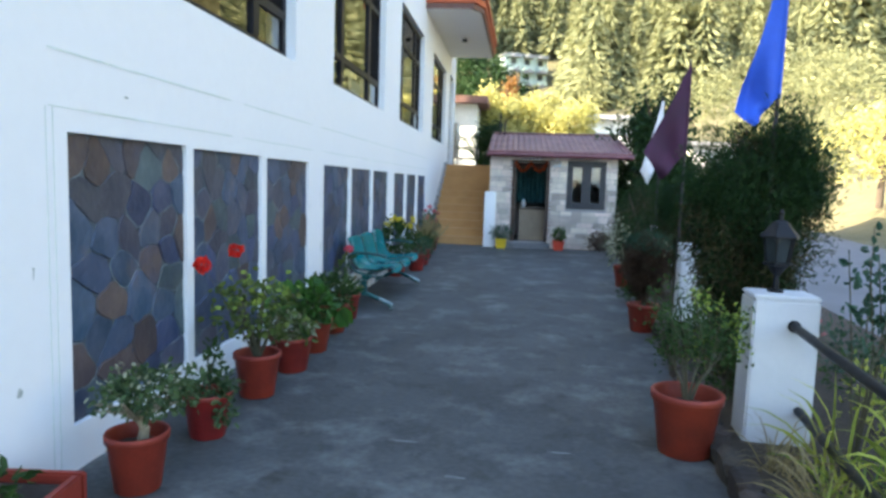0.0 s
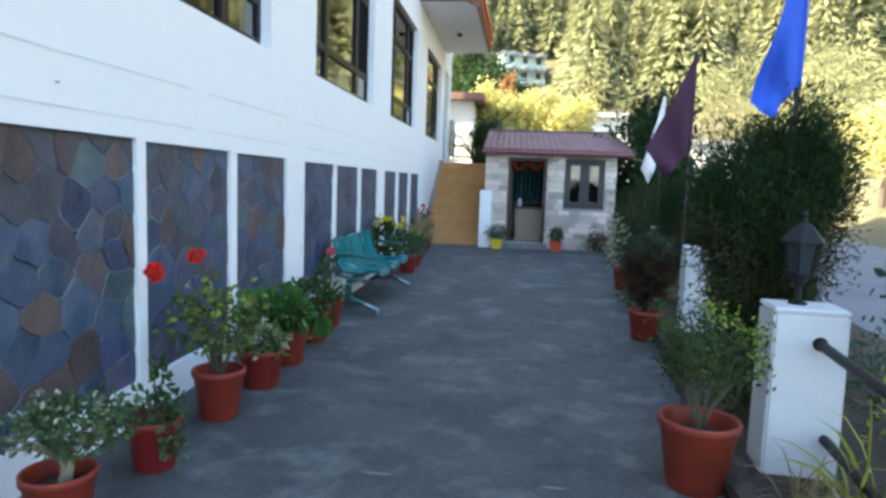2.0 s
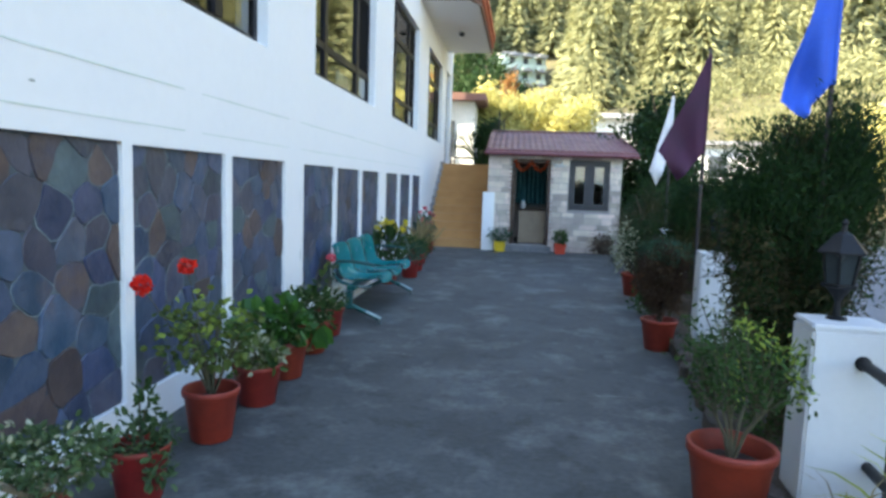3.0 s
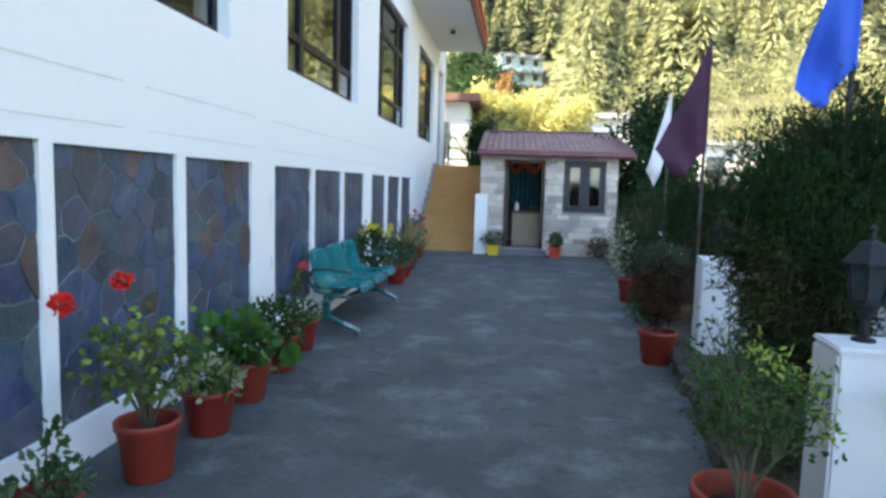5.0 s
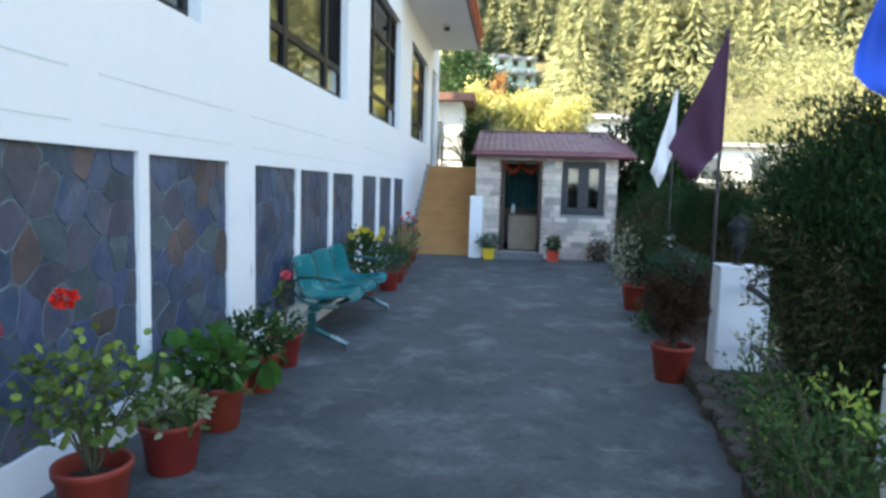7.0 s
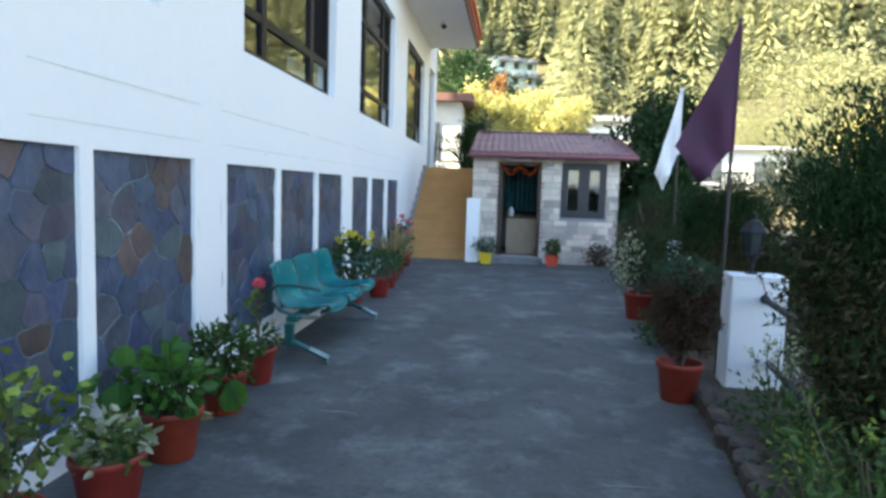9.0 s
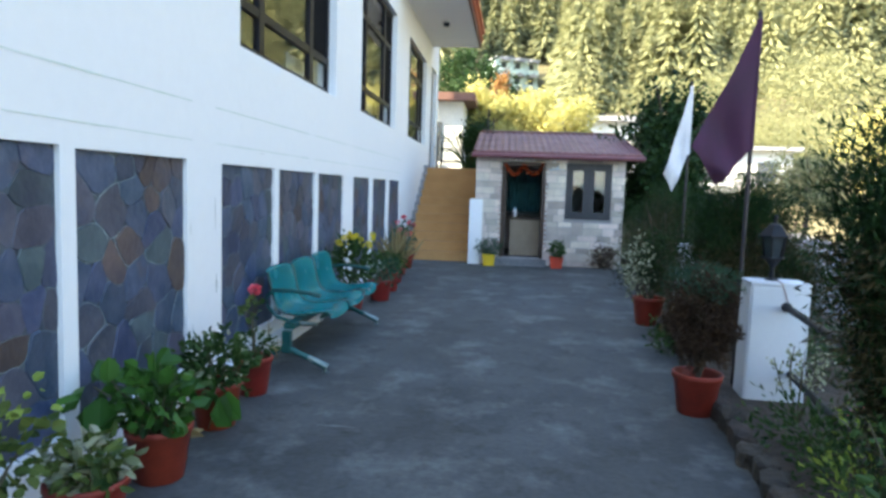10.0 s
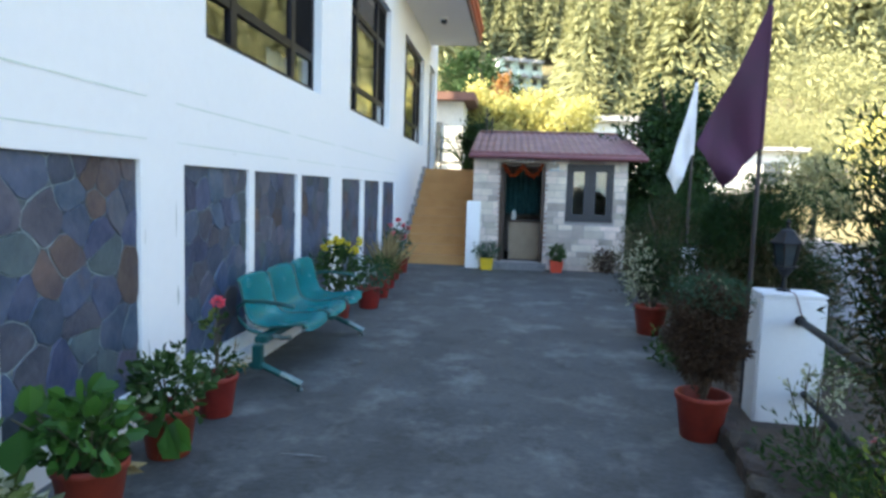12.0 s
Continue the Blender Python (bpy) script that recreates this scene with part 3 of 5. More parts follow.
for x0, x1, z0, z1 in ((HX0, DX0, 0, 2.22), (DX0, DX1, 0, DZ0), (DX0, DX1, DZ1, 2.22), (DX1, NX0, 0, 2.22), (NX0, NX1, 0, NZ0), (NX0, NX1, NZ1, 2.22), (NX1, HX1, 0, 2.22)):
    box(x0, HY, z0, x1, HY + 0.2, z1, 0, bm)
part("side_wall", box(HX0, HY + 0.2, 0, HX0 + 0.15, HY + 2.2, 2.25), M_BLOCKJ, hut)
part("side_wall", box(HX1 - 0.15, HY + 0.2, 0, HX1, HY + 2.2, 2.25), M_BLOCKJ, hut)
part("back_wall", box(HX0 + 0.15, HY + 2.05, 0, HX1 - 0.15, HY + 2.2, 2.6), M_BLOCKJ, hut)
hwall = part("wall", bm, M_BLOCKJ, hut)
# roof: ribbed sheets
rx0, rx1 = -0.62, 2.60
prof = []
n = 96
for k in range(n + 1):
    prof.append((rx0 + (rx1 - rx0) * k / n, 0.018 * (1 if (k % 4) in (1, 2) else 0)))
bm = bmesh.new()
ry0, ry1, rz0, rz1 = HY - 0.22, HY + 2.3, 2.20, 2.76
lines = []
for y, z in ((ry0, rz0), (ry1, rz1)):
    lines.append([bm.verts.new((x, y, z + dz)) for x, dz in prof])
    lines.append([bm.verts.new((x, y, z + dz - 0.012)) for x, dz in prof])
for k in range(n):
    bm.faces.new((lines[0][k], lines[0][k + 1], lines[2][k + 1], lines[2][k]))
    bm.faces.new((lines[1][k], lines[1][k + 1], lines[3][k + 1], lines[3][k]))
    bm.faces.new((lines[0][k], lines[0][k + 1], lines[1][k + 1], lines[1][k]))
roof = part("roof", bm, M_MAROON, hut, "maroon ribbed sheet roof")
part("fascia", box(rx0, ry0 - 0.02, 2.09, rx1, ry0, 2.205, 0.006), M_MAROON, roof)
part("gutter", tube([(rx0 - 0.02, ry0 - 0.06, 2.12), (rx1 + 0.02, ry0 - 0.06, 2.115)], 0.045, 10), M_MAROON, roof)
part("ridge_cap", tube([(rx0 + 0.05, ry1, rz1 + 0.01), (rx1 - 0.05, ry1, rz1 + 0.01)], 0.05, 10), M_FASCIA, roof)
# door opening, things inside
dr = part("door_frame", box(DX0, HY - 0.02, DZ0, DX0 + 0.06, HY + 0.08, DZ1, 0.004), M_WOODD, hut)
part("jamb", box(DX1 - 0.06, HY - 0.02, DZ0, DX1, HY + 0.08, DZ1, 0.004), M_WOODD, dr)
part("lintel", box(DX0 + 0.06, HY - 0.02, DZ1 - 0.07, DX1 - 0.06, HY + 0.08, DZ1, 0.004), M_WOODD, dr)
part("door_leaf", box(DX0 + 0.062, HY + 0.1, DZ0, DX0 + 0.10, HY + 0.75, DZ1 - 0.08, 0.004), M_WOODD, hut, "open brown wooden door leaf")
part("door_step", box(DX0 - 0.08, HY - 0.26, -0.01, DX1 + 0.07, HY - 0.003, 0.115, 0.012), M_PALE, hut, "grey cement door step")
tagged(part("hut_floor", box(HX0 + 0.15, HY + 0.2, -0.02, HX1 - 0.15, HY + 2.05, 0.13), M_ROOM), "hut floor coloured near black for indoor shade", "floor", kind="structure")
ctr = thing("counter", "tan panelled counter inside the hut doorway", "counter", (0.42, HY + 0.55, 0.13))
part("front_panel", box(-0.27, -0.02, 0, 0.33, 0.02, 0.74, 0.005), M_COUNTER, ctr)
part("worktop", box(-0.29, -0.05, 0.74, 0.35, 0.42, 0.78, 0.006), M_WOODD, ctr)
part("side_panel", box(-0.27, 0.02, 0, -0.24, 0.40, 0.74), M_COUNTER, ctr)
part("side_panel", box(0.30, 0.02, 0, 0.33, 0.40, 0.74), M_COUNTER, ctr)
jug = thing("jar", "small white jar standing on the counter", "jar", (0.24, HY + 0.62, 0.91))
part("body", lathe([(0.035, 0), (0.045, 0.02), (0.045, 0.14), (0.03, 0.17)], 14), M_PAPER, jug)
part("lid", lathe([(0.034, 0.17), (0.034, 0.195), (0.01, 0.2)], 14), M_BLUEP, jug)
bm = bmesh.new()
cur = [[bm.verts.new((0.06 + 0.72 * k / 40, HY + 1.25 + 0.03 * math.sin(k * 1.1), z)) for k in range(41)] for z in (1.0, 1.9)]
for k in range(40):
    bm.faces.new((cur[0][k], cur[0][k + 1], cur[1][k + 1], cur[1][k]))
tagged(part("hut_curtain", bm, M_TEALC, None, "", True), "dark teal curtain hanging inside the hut", "curtain")
# hut window
hw = part("window", box(NX0, HY - 0.03, NZ0, NX1, HY + 0.03, NZ0 + 0.07, 0.005), M_GREYFR, hut, "grey double casement window")
part("frame", box(NX0, HY - 0.03, NZ1 - 0.07, NX1, HY + 0.03, NZ1, 0.005), M_GREYFR, hw)
for x0, x1 in ((NX0, NX0 + 0.06), (NX1 - 0.06, NX1)):
    part("frame", box(x0, HY - 0.028, NZ0 + 0.07, x1, HY + 0.03, NZ1 - 0.07, 0.005), M_GREYFR, hw)
part("mullion", box(1.60, HY - 0.028, NZ0 + 0.07, 1.67, HY + 0.03, NZ1 - 0.07, 0.005), M_GREYFR, hw)
for x0, x1 in ((NX0 + 0.06, 1.60), (1.67, NX1 - 0.06)):
    bm = box(x0, HY - 0.02, NZ0 + 0.07, x0 + 0.07, HY + 0.02, NZ1 - 0.07, 0.003)
    box(x1 - 0.07, HY - 0.02, NZ0 + 0.07, x1, HY + 0.02, NZ1 - 0.07, 0.003, bm)
    box(x0 + 0.07, HY - 0.02, NZ0 + 0.07, x1 - 0.07, HY + 0.02, NZ0 + 0.14, 0.003, bm)
    box(x0 + 0.07, HY - 0.02, NZ1 - 0.14, x1 - 0.07, HY + 0.02, NZ1 - 0.07, 0.003, bm)
    part("casement", bm, M_GREYFR, hw)
    part("pane", box(x0 + 0.07, HY - 0.003, NZ0 + 0.14, x1 - 0.07, HY + 0.003, NZ1 - 0.14), M_GLASS, hw).visible_shadow = False
# curtain sheets tied back behind the panes
for x0, x1, cut in ((1.33, 1.54, 0.42), (1.73, 1.95, 0.5)):
    tagged(raw("window_curtain", [(x0, HY + 0.06, NZ1 - 0.13), (x1, HY + 0.06, NZ1 - 0.13), (x1, HY + 0.07, NZ1 - cut - 0.12), ((x0 + x1) / 2, HY + 0.075, NZ1 - cut), (x0, HY + 0.07, NZ1 - cut - 0.02)], [[0, 1, 2, 3, 4]], M_PAPER), "short white curtain tied behind the pane", "curtain")
# garland, bead strings, plates, lamp
gar = thing("garland", "orange marigold garland strung over the doorway", "garland", (0, HY - 0.035, 0))
pts = []
for k in range(90):
    u = k / 89
    pts.append((DX0 + 0.06 + u * (DX1 - DX0 - 0.12), 0, 1.97 - 0.20 * abs(math.sin(u * math.pi * 2))))
c = np.repeat(np.array(pts), 8, 0) + np.random.default_rng(3).normal(0, 0.012, (720, 3))
blades("flowers", c, np.random.default_rng(4).normal(size=(720, 3)), 0.035, 0.8, M_MARI, gar, 5)
for x in (DX0 - 0.015, DX1 + 0.02):
    bs = thing("bead_string", "string of white and orange beads beside the doorway", "bead string", (x, HY - 0.03, 0.3))
    for col, ph in ((M_PAPER, 0), (M_RIM, 0.045)):
        bm = bmesh.new()
        bmesh.ops.create_icosphere(bm, subdivisions=1, radius=0.016)
        first = part("bead", bm, col, bs)
        first.location = (0, 0, ph)
        for k in range(1, 18):
            q = new("bead", first.data)
            q.parent = bs
            q.location = (0, 0, ph + k * 0.09)
    part("string", tube([(0, 0, -0.05), (0, 0, 1.7)], 0.003, 5), M_TWIG, bs)
sg = thing("sign", "narrow white sign board over the doorway", "sign", (0.36, HY - 0.02, 2.06))
part("board", box(-0.26, -0.012, -0.03, 0.22, 0.012, 0.025, 0.003), M_PAPER, sg)
for k in range(5):
    part("lettering", box(-0.22 + k * 0.085, -0.016, -0.012, -0.165 + k * 0.085, -0.0125, 0.008), M_INK, sg)
sg = thing("sign", "pale blue plate on the hut wall", "sign", (1.02, HY - 0.01, 1.91))
part("board", box(-0.15, -0.012, -0.04, 0.13, 0.004, 0.045, 0.003), M_BLUEP, sg)
part("lettering", box(-0.11, -0.016, -0.005, 0.09, -0.0125, 0.018), M_PAPER, sg)
wl = thing("wall_lamp", "small round lamp under the hut eave", "wall lamp", (0.95, HY - 0.02, 2.06))
part("bulb", lathe([(0.01, -0.05), (0.035, -0.04), (0.035, 0.0), (0.02, 0.02)], 12), M_PAPER, wl)
part("holder", box(-0.025, -0.02, 0.0, 0.025, 0.02, 0.05, 0.004), M_FRAME, wl)
for x, h in ((-0.42, 0.55), (-0.30, 0.35)):
    tagged(part("vent_pipe", tube([(x, HY + 2.0, 2.62), (x, HY + 2.0, 2.72 + h)], 0.018, 8), M_POLE), "thin grey pipe standing on the hut roof", "pipe")
# ---- pots and plants ----


def pot(parent, r, h, material=M_TERRA, n=28):
    k = r
    prof = [(k * 0.68, 0), (k * 0.715, 0.006), (k * 0.93, h * 0.86), (k * 0.95, h * 0.87), (k, h * 0.88), (k, h * 0.985), (k * 0.985, h), (k * 0.90, h), (k * 0.88, h * 0.97), (k * 0.80, h * 0.60)]
    p = part("pot", lathe([(0.01, 0)] + prof, n, None, False), material, parent, "", True)
    part("rim", lathe([(k * 1.004, h * 0.955), (k * 1.01, h * 0.985), (k * 0.985, h * 1.006), (k * 0.905, h * 1.006), (k * 0.895, h * 0.98)], n, None, False), M_RIM, p, "paler worn rim", True)
    s = lathe([(k * 0.845, h * 0.70), (k * 0.83, h * 0.74), (k * 0.45, h * 0.79), (0.01, h * 0.80)], n)
    for v in s.verts:
        v.co.z += 0.008 * noise.noise(v.co * 40)
    part("soil", s, M_SOIL, parent, "", True)
    return h * 0.82


def potted(loc, r, h, label, group="potted plants along the wall", material=M_TERRA):
    o = thing("potted_plant", label, "potted plant", loc, group)
    return o, pot(o, r, h, material)


def bush_in(o, z, height_, radii, n, size, wide, material, seed, stems=7, stem_mat=M_STEM, off=(0, 0), name="foliage", shell=0.35):
    r = np.random.default_rng(seed)
    c, d = ball_points(n, (off[0], off[1], z + height_), radii, r, shell, 0.25)
    blades(name, c, d + r.normal(0, 0.7, d.shape), size, wide, material, o, seed)
    if stems:
        t, _ = ball_points(stems, (off[0], off[1], z + height_), np.array(radii) * 0.75, r)
        stems_to(t, (off[0] * 0.1, off[1] * 0.1, z - 0.02), 0.008, stem_mat, o)


def flower_head(o, at, r, material, seed, name="flower"):
    rr = np.random.default_rng(seed)
    c, d = ball_points(90, at, (r * 0.8, r * 0.8, r * 0.6), rr, 0.3, 0.1)
    blades(name, c, d + rr.normal(0, 0.3, d.shape), r * 0.5, 0.9, material, o, seed)


def branching_shrub(o, z, seed):
    """A few woody stems that fork into thin twigs, each ending in a tuft of small leaves."""
    r = np.random.default_rng(seed)
    bm = bmesh.new()
    cs, tips = [], []
    for k in range(6):
        a_ = k * 1.05 + r.uniform(-0.3, 0.3)
        fork = Vector((0.10 * math.cos(a_) + 0.04, 0.10 * math.sin(a_) + 0.03, z + r.uniform(0.14, 0.26)))
        tube([(0.01 * math.cos(a_), 0.01 * math.sin(a_), z - 0.02), fork * 0.45 + Vector((0, 0, z * 0.55 + 0.02)), fork], 0.009, 6, bm, 0.7)
        for j in range(5):
            b_ = a_ + r.uniform(-1.1, 1.1)
            reach = r.uniform(0.06, 0.20)
            tip = fork + Vector((reach * math.cos(b_), reach * math.sin(b_), r.uniform(0.10, 0.48)))
            tube([fork, fork.lerp(tip, 0.5) + Vector((r.normal(0, 0.015), r.normal(0, 0.015), 0.02)), tip], 0.0045, 5, bm, 0.5)
            tips.append(tip)
            for q in range(40):
                cs.append(fork.lerp(tip, r.uniform(0.35, 1.05)) + Vector(r.normal(0, 0.036, 3)))
    part("stem", bm, M_STEM, o)
    blades("foliage", [tuple(c) for c in cs], r.normal(size=(len(cs), 3)) + (0, 0, 0.3), 0.030, 0.5, L_SHRUB, o, seed)
    tops = sorted(tips, key=lambda t: -t.z - t.x)[:11]
    new_c = np.repeat(np.array([tuple(t) for t in tops]), 16, 0) + r.normal(0, 0.03, (len(tops) * 16, 3))
    blades("new_leaves", new_c, r.normal(size=new_c.shape) + (0, 0, 0.5), 0.03, 0.5, L_LIME, o, seed + 1)


# square planter at the wall, then the row of round pots
o = thing("planter_box", "square terracotta planter of dark soil by the wall", "planter", (-1.82, 2.06, 0), rz=6)
bm = box(-0.21, -0.21, 0, 0.21, -0.17, 0.24, 0.008)
for b in ((-0.21, 0.17, 0.21, 0.21), (-0.21, -0.17, -0.17, 0.17), (0.17, -0.17, 0.21, 0.17)):
    box(b[0], b[1], 0, b[2], b[3], 0.24, 0.008, bm)
part("box", bm, M_TERRA, o)
part("soil", box(-0.17, -0.17, 0.02, 0.17, 0.17, 0.20, 0.01), M_SOIL, o)
bush_in(o, 0.2, 0.07, (0.10, 0.10, 0.06), 40, 0.06, 0.5, L_SHRUB, 11, 4)

o, z = potted((-1.63, 2.64, 0), 0.140, 0.27, "terracotta pot with spreading bonsai-like jade shrub")
bm = tube([(0.02, 0, z - 0.02), (0.03, 0.01, z + 0.06), (0.0, 0.0, z + 0.12)], 0.028, 8, None, 0.7)
r = np.random.default_rng(20)
for k in range(9):
    aa = k * 0.7
    tube([(0.0, 0, z + 0.10), (0.09 * math.cos(aa), 0.08 * math.sin(aa), z + 0.16), (0.20 * math.cos(aa), 0.17 * math.sin(aa), z + 0.20 + 0.03 * math.sin(k * 2.0))], 0.012, 6, bm, 0.5)
part("trunk", bm, M_TWIG, o)
bush_in(o, z, 0.22, (0.22, 0.21, 0.10), 950, 0.032, 0.65, L_JADE, 21, 0, off=(0.05, 0.04))
bush_in(o, z, 0.25, (0.19, 0.18, 0.09), 90, 0.03, 0.6, L_PALE, 22, 0, name="pale_leaves")

o, z = potted((-1.61, 3.29, 0), 0.135, 0.25, "terracotta pot with trailing small-leaved plant")
bush_in(o, z, 0.06, (0.17, 0.17, 0.09), 260, 0.04, 0.6, L_JADE, 31, 5)
bush_in(o, z, 0.22, (0.04, 0.05, 0.12), 50, 0.045, 0.6, L_SHRUB, 32, 2, off=(0.02, 0.03))
bush_in(o, z, -0.04, (0.06, 0.10, 0.07), 60, 0.04, 0.6, L_JADE, 33, 0, off=(0.13, -0.05), name="trailing_leaves")

o, z = potted((-1.61, 4.00, 0), 0.155, 0.29, "terracotta pot of tall geranium with red flowers")
bush_in(o, z, 0.34, (0.27, 0.28, 0.20), 380, 0.042, 0.95, L_GER, 41, 18, off=(-0.02, 0))
bush_in(o, z, 0.44, (0.24, 0.26, 0.15), 70, 0.042, 0.95, L_LIME, 42, 0, name="new_leaves")
for at, sd in (((-0.27, -0.22, z + 0.64), 43), ((-0.22, 0.16, z + 0.70), 44)):
    stems_to([at], (0, 0, z), 0.005, M_STEM, o, "flower_stem", 0.1)
    flower_head(o, at, 0.055, L_RED, sd)

o, z = potted((-1.585, 4.60, 0), 0.160, 0.26, "terracotta pot of pale variegated leafy plant")
bush_in(o, z, 0.09, (0.16, 0.16, 0.11), 150, 0.06, 0.6, L_PALE, 51, 6)
bush_in(o, z, 0.10, (0.17, 0.17, 0.11), 160, 0.06, 0.6, L_GER, 52, 0, name="green_leaves")

o, z = potted((-1.60, 5.18, 0), 0.160, 0.27, "terracotta pot of large-leaved plant with dried leaves")
bush_in(o, z, 0.20, (0.20, 0.22, 0.15), 130, 0.082, 0.8, L_BROAD, 61, 9)
bush_in(o, z, 0.13, (0.16, 0.17, 0.12), 140, 0.06, 0.7, L_SHRUB, 62, 0, name="small_leaves")
bush_in(o, z, -0.02, (0.15, 0.15, 0.07), 12, 0.13, 0.35, L_DRY, 63, 0, name="dried_leaves")
bush_in(o, z, 0.24, (0.10, 0.12, 0.07), 8, 0.17, 0.9, L_BROAD, 64, 3, off=(-0.24, -0.10), name="large_leaves")

o, z = potted((-1.635, 5.90, 0), 0.155, 0.27, "terracotta pot of dense dark leafy plant")
bush_in(o, z, 0.17, (0.22, 0.22, 0.17), 480, 0.055, 0.65, L_SHRUB, 71, 8)
bush_in(o, z, 0.17, (0.20, 0.20, 0.16), 70, 0.05, 0.6, L_PALE, 72, 0, name="pale_leaves")
bush_in(o, z, 0.03, (0.06, 0.06, 0.03), 4, 0.22, 0.9, L_BROAD, 73, 2, off=(0.10, -0.20), name="large_leaves")

o, z = potted((-1.66, 6.53, 0), 0.140, 0.26, "terracotta pot of rose with one red bloom")
bush_in(o, z, 0.12, (0.15, 0.15, 0.10), 150, 0.045, 0.55, L_SHRUB, 81, 7)
bush_in(o, z, 0.38, (0.07, 0.07, 0.06), 30, 0.05, 0.7, L_GER, 82, 2)
stems_to([(0, 0.02, z + 0.50)], (0, 0, z), 0.005, M_STEM, o, "flower_stem", 0.05)
flower_head(o, (0, 0.02, z + 0.51), 0.045, L_PINK, 83)
bush_in(o, z, 0.10, (0.08, 0.12, 0.06), 26, 0.12, 0.12, L_DRY, 84, 0, off=(0.0, 0.22), name="dried_leaves")

# beyond the bench
for (x, y), lab, kind_, sd in (((-1.72, 9.75), "terracotta pot of yellow chrysanthemums", "yel", 91), ((-1.52, 10.45), "terracotta pot of low grey-green shrub", "low", 92), ((-1.55, 11.25), "terracotta pot of leafy dark shrub", "low", 93), ((-1.62, 12.1), "terracotta pot of pale strap-leaved plant", "grass", 94), ((-1.70, 13.0), "terracotta pot of tall pink roses", "rose", 95), ((-1.72, 13.9), "terracotta pot of tall pink roses", "rose", 96)):
    o, z = potted((x, y, 0), 0.16, 0.27, lab)
    if kind_ == "yel":
        bush_in(o, z, 0.33, (0.26, 0.28, 0.30), 520, 0.07, 0.5, L_SHRUB, sd, 12)
        rr = np.random.default_rng(sd)
        for k in range(16):
            flower_head(o, (rr.uniform(-0.22, 0.25), rr.uniform(-0.28, 0.25), z + rr.uniform(0.45, 0.68)), 0.035, L_YELF, sd * 20 + k)
    elif kind_ == "low":
        bush_in(o, z, 0.15, (0.26, 0.27, 0.18), 420, 0.06, 0.4, L_ROSE if sd == 92 else L_SHRUB, sd, 8)
    elif kind_ == "grass":
        rr = np.random.default_rng(sd)
        dd = rr.normal(size=(90, 3)) * (0.5, 0.5, 0.2) + (0, 0, 0.9)
        blades("strap_leaves", np.tile((0, 0, z), (90, 1)) + rr.normal(0, 0.03, (90, 3)), dd, 0.55, 0.07, L_DRY, o, sd)
        bush_in(o, z, 0.12, (0.2, 0.2, 0.14), 200, 0.06, 0.5, L_SHRUB, sd + 1, 4)
    else:
        bush_in(o, z, 0.32, (0.17, 0.20, 0.30), 260, 0.055, 0.65, L_ROSE, sd, 9)
        rr = np.random.default_rng(sd)
        for k in range(6):
            flower_head(o, (rr.uniform(-0.1, 0.2), rr.uniform(-0.2, 0.2), z + rr.uniform(0.35, 0.72)), 0.04, L_PINK, sd * 20 + k)

# pots on the bed side
G2 = "potted plants along the planting bed"
o, z = potted((1.025, 3.55, 0), 0.192, 0.345, "large terracotta pot with bushy citrus shrub", G2)
branching_shrub(o, z, 101)
o, z = potted((1.385, 6.70, 0), 0.165, 0.28, "terracotta pot with dried brown rounded bush", G2)
bush_in(o, z, 0.42, (0.215, 0.22, 0.31), 11000, 0.034, 0.32, L_BROWN, 111, 14, M_BARK)
bush_in(o, z, 0.66, (0.20, 0.20, 0.12), 1300, 0.034, 0.3, L_ROSE, 112, 0, name="green_top", shell=0.6)
o, z = potted((1.70, 9.75, 0), 0.180, 0.31, "terracotta pot with white variegated shrub", G2)
bush_in(o, z, 0.38, (0.15, 0.20, 0.34), 260, 0.05, 0.5, L_PALE, 121, 10, off=(-0.14, 0))
bush_in(o, z, 0.45, (0.26, 0.26, 0.36), 2200, 0.045, 0.4, L_DARK, 122, 6, off=(0.10, 0.05), name="dark_leaves")
# pots by the hut door
for x, m, sd, lab, mm in ((-0.24, M_YEL, 131, "yellow square pot with blue-green bushy plant", L_ROSE), (1.05, M_REDP, 132, "red square pot with grey-green plant", L_SHRUB)):
    o = thing("potted_plant", lab, "potted plant", (x, 14.88, 0), "pots beside the hut door")
    bm = bmesh.new()
    for z, s in ((0.0, 0.10), (0.22, 0.125), (0.22, 0.11), (0.17, 0.105)):
        [bm.verts.new((s * a_, s * b_, z)) for a_, b_ in ((-1, -1), (1, -1), (1, 1), (-1, 1))]
    bm.verts.ensure_lookup_table()
    for k in range(3):
        for q in range(4):
            bm.faces.new([bm.verts[i] for i in (k * 4 + q, k * 4 + (q + 1) % 4, k * 4 + 4 + (q + 1) % 4, k * 4 + 4 + q)])
    bm.faces.new([bm.verts[i] for i in range(4)])
    part("pot", bm, m, o)
    part("soil", box(-0.103, -0.103, 0.1, 0.103, 0.103, 0.18), M_SOIL, o)
    bush_in(o, 0.18, 0.16, (0.24 if sd == 131 else 0.14, 0.18, 0.16), 420, 0.07, 0.35, mm, sd, 6)

# ---- bench ----
bench = thing("bench", "teal perforated metal three-seat waiting bench", "bench", (-1.60, 7.14, 0), rz=-1.0)
SEAT_W, SEAT_Y = 0.590, 0.19
prof = [(-0.285, 0.755), (-0.272, 0.765), (-0.255, 0.745), (-0.225, 0.62), (-0.205, 0.53), (-0.175, 0.455), (-0.125, 0.415), (-0.04, 0.402), (0.08, 0.412), (0.18, 0.432), (0.25, 0.436), (0.285, 0.415), (0.292, 0.385)]


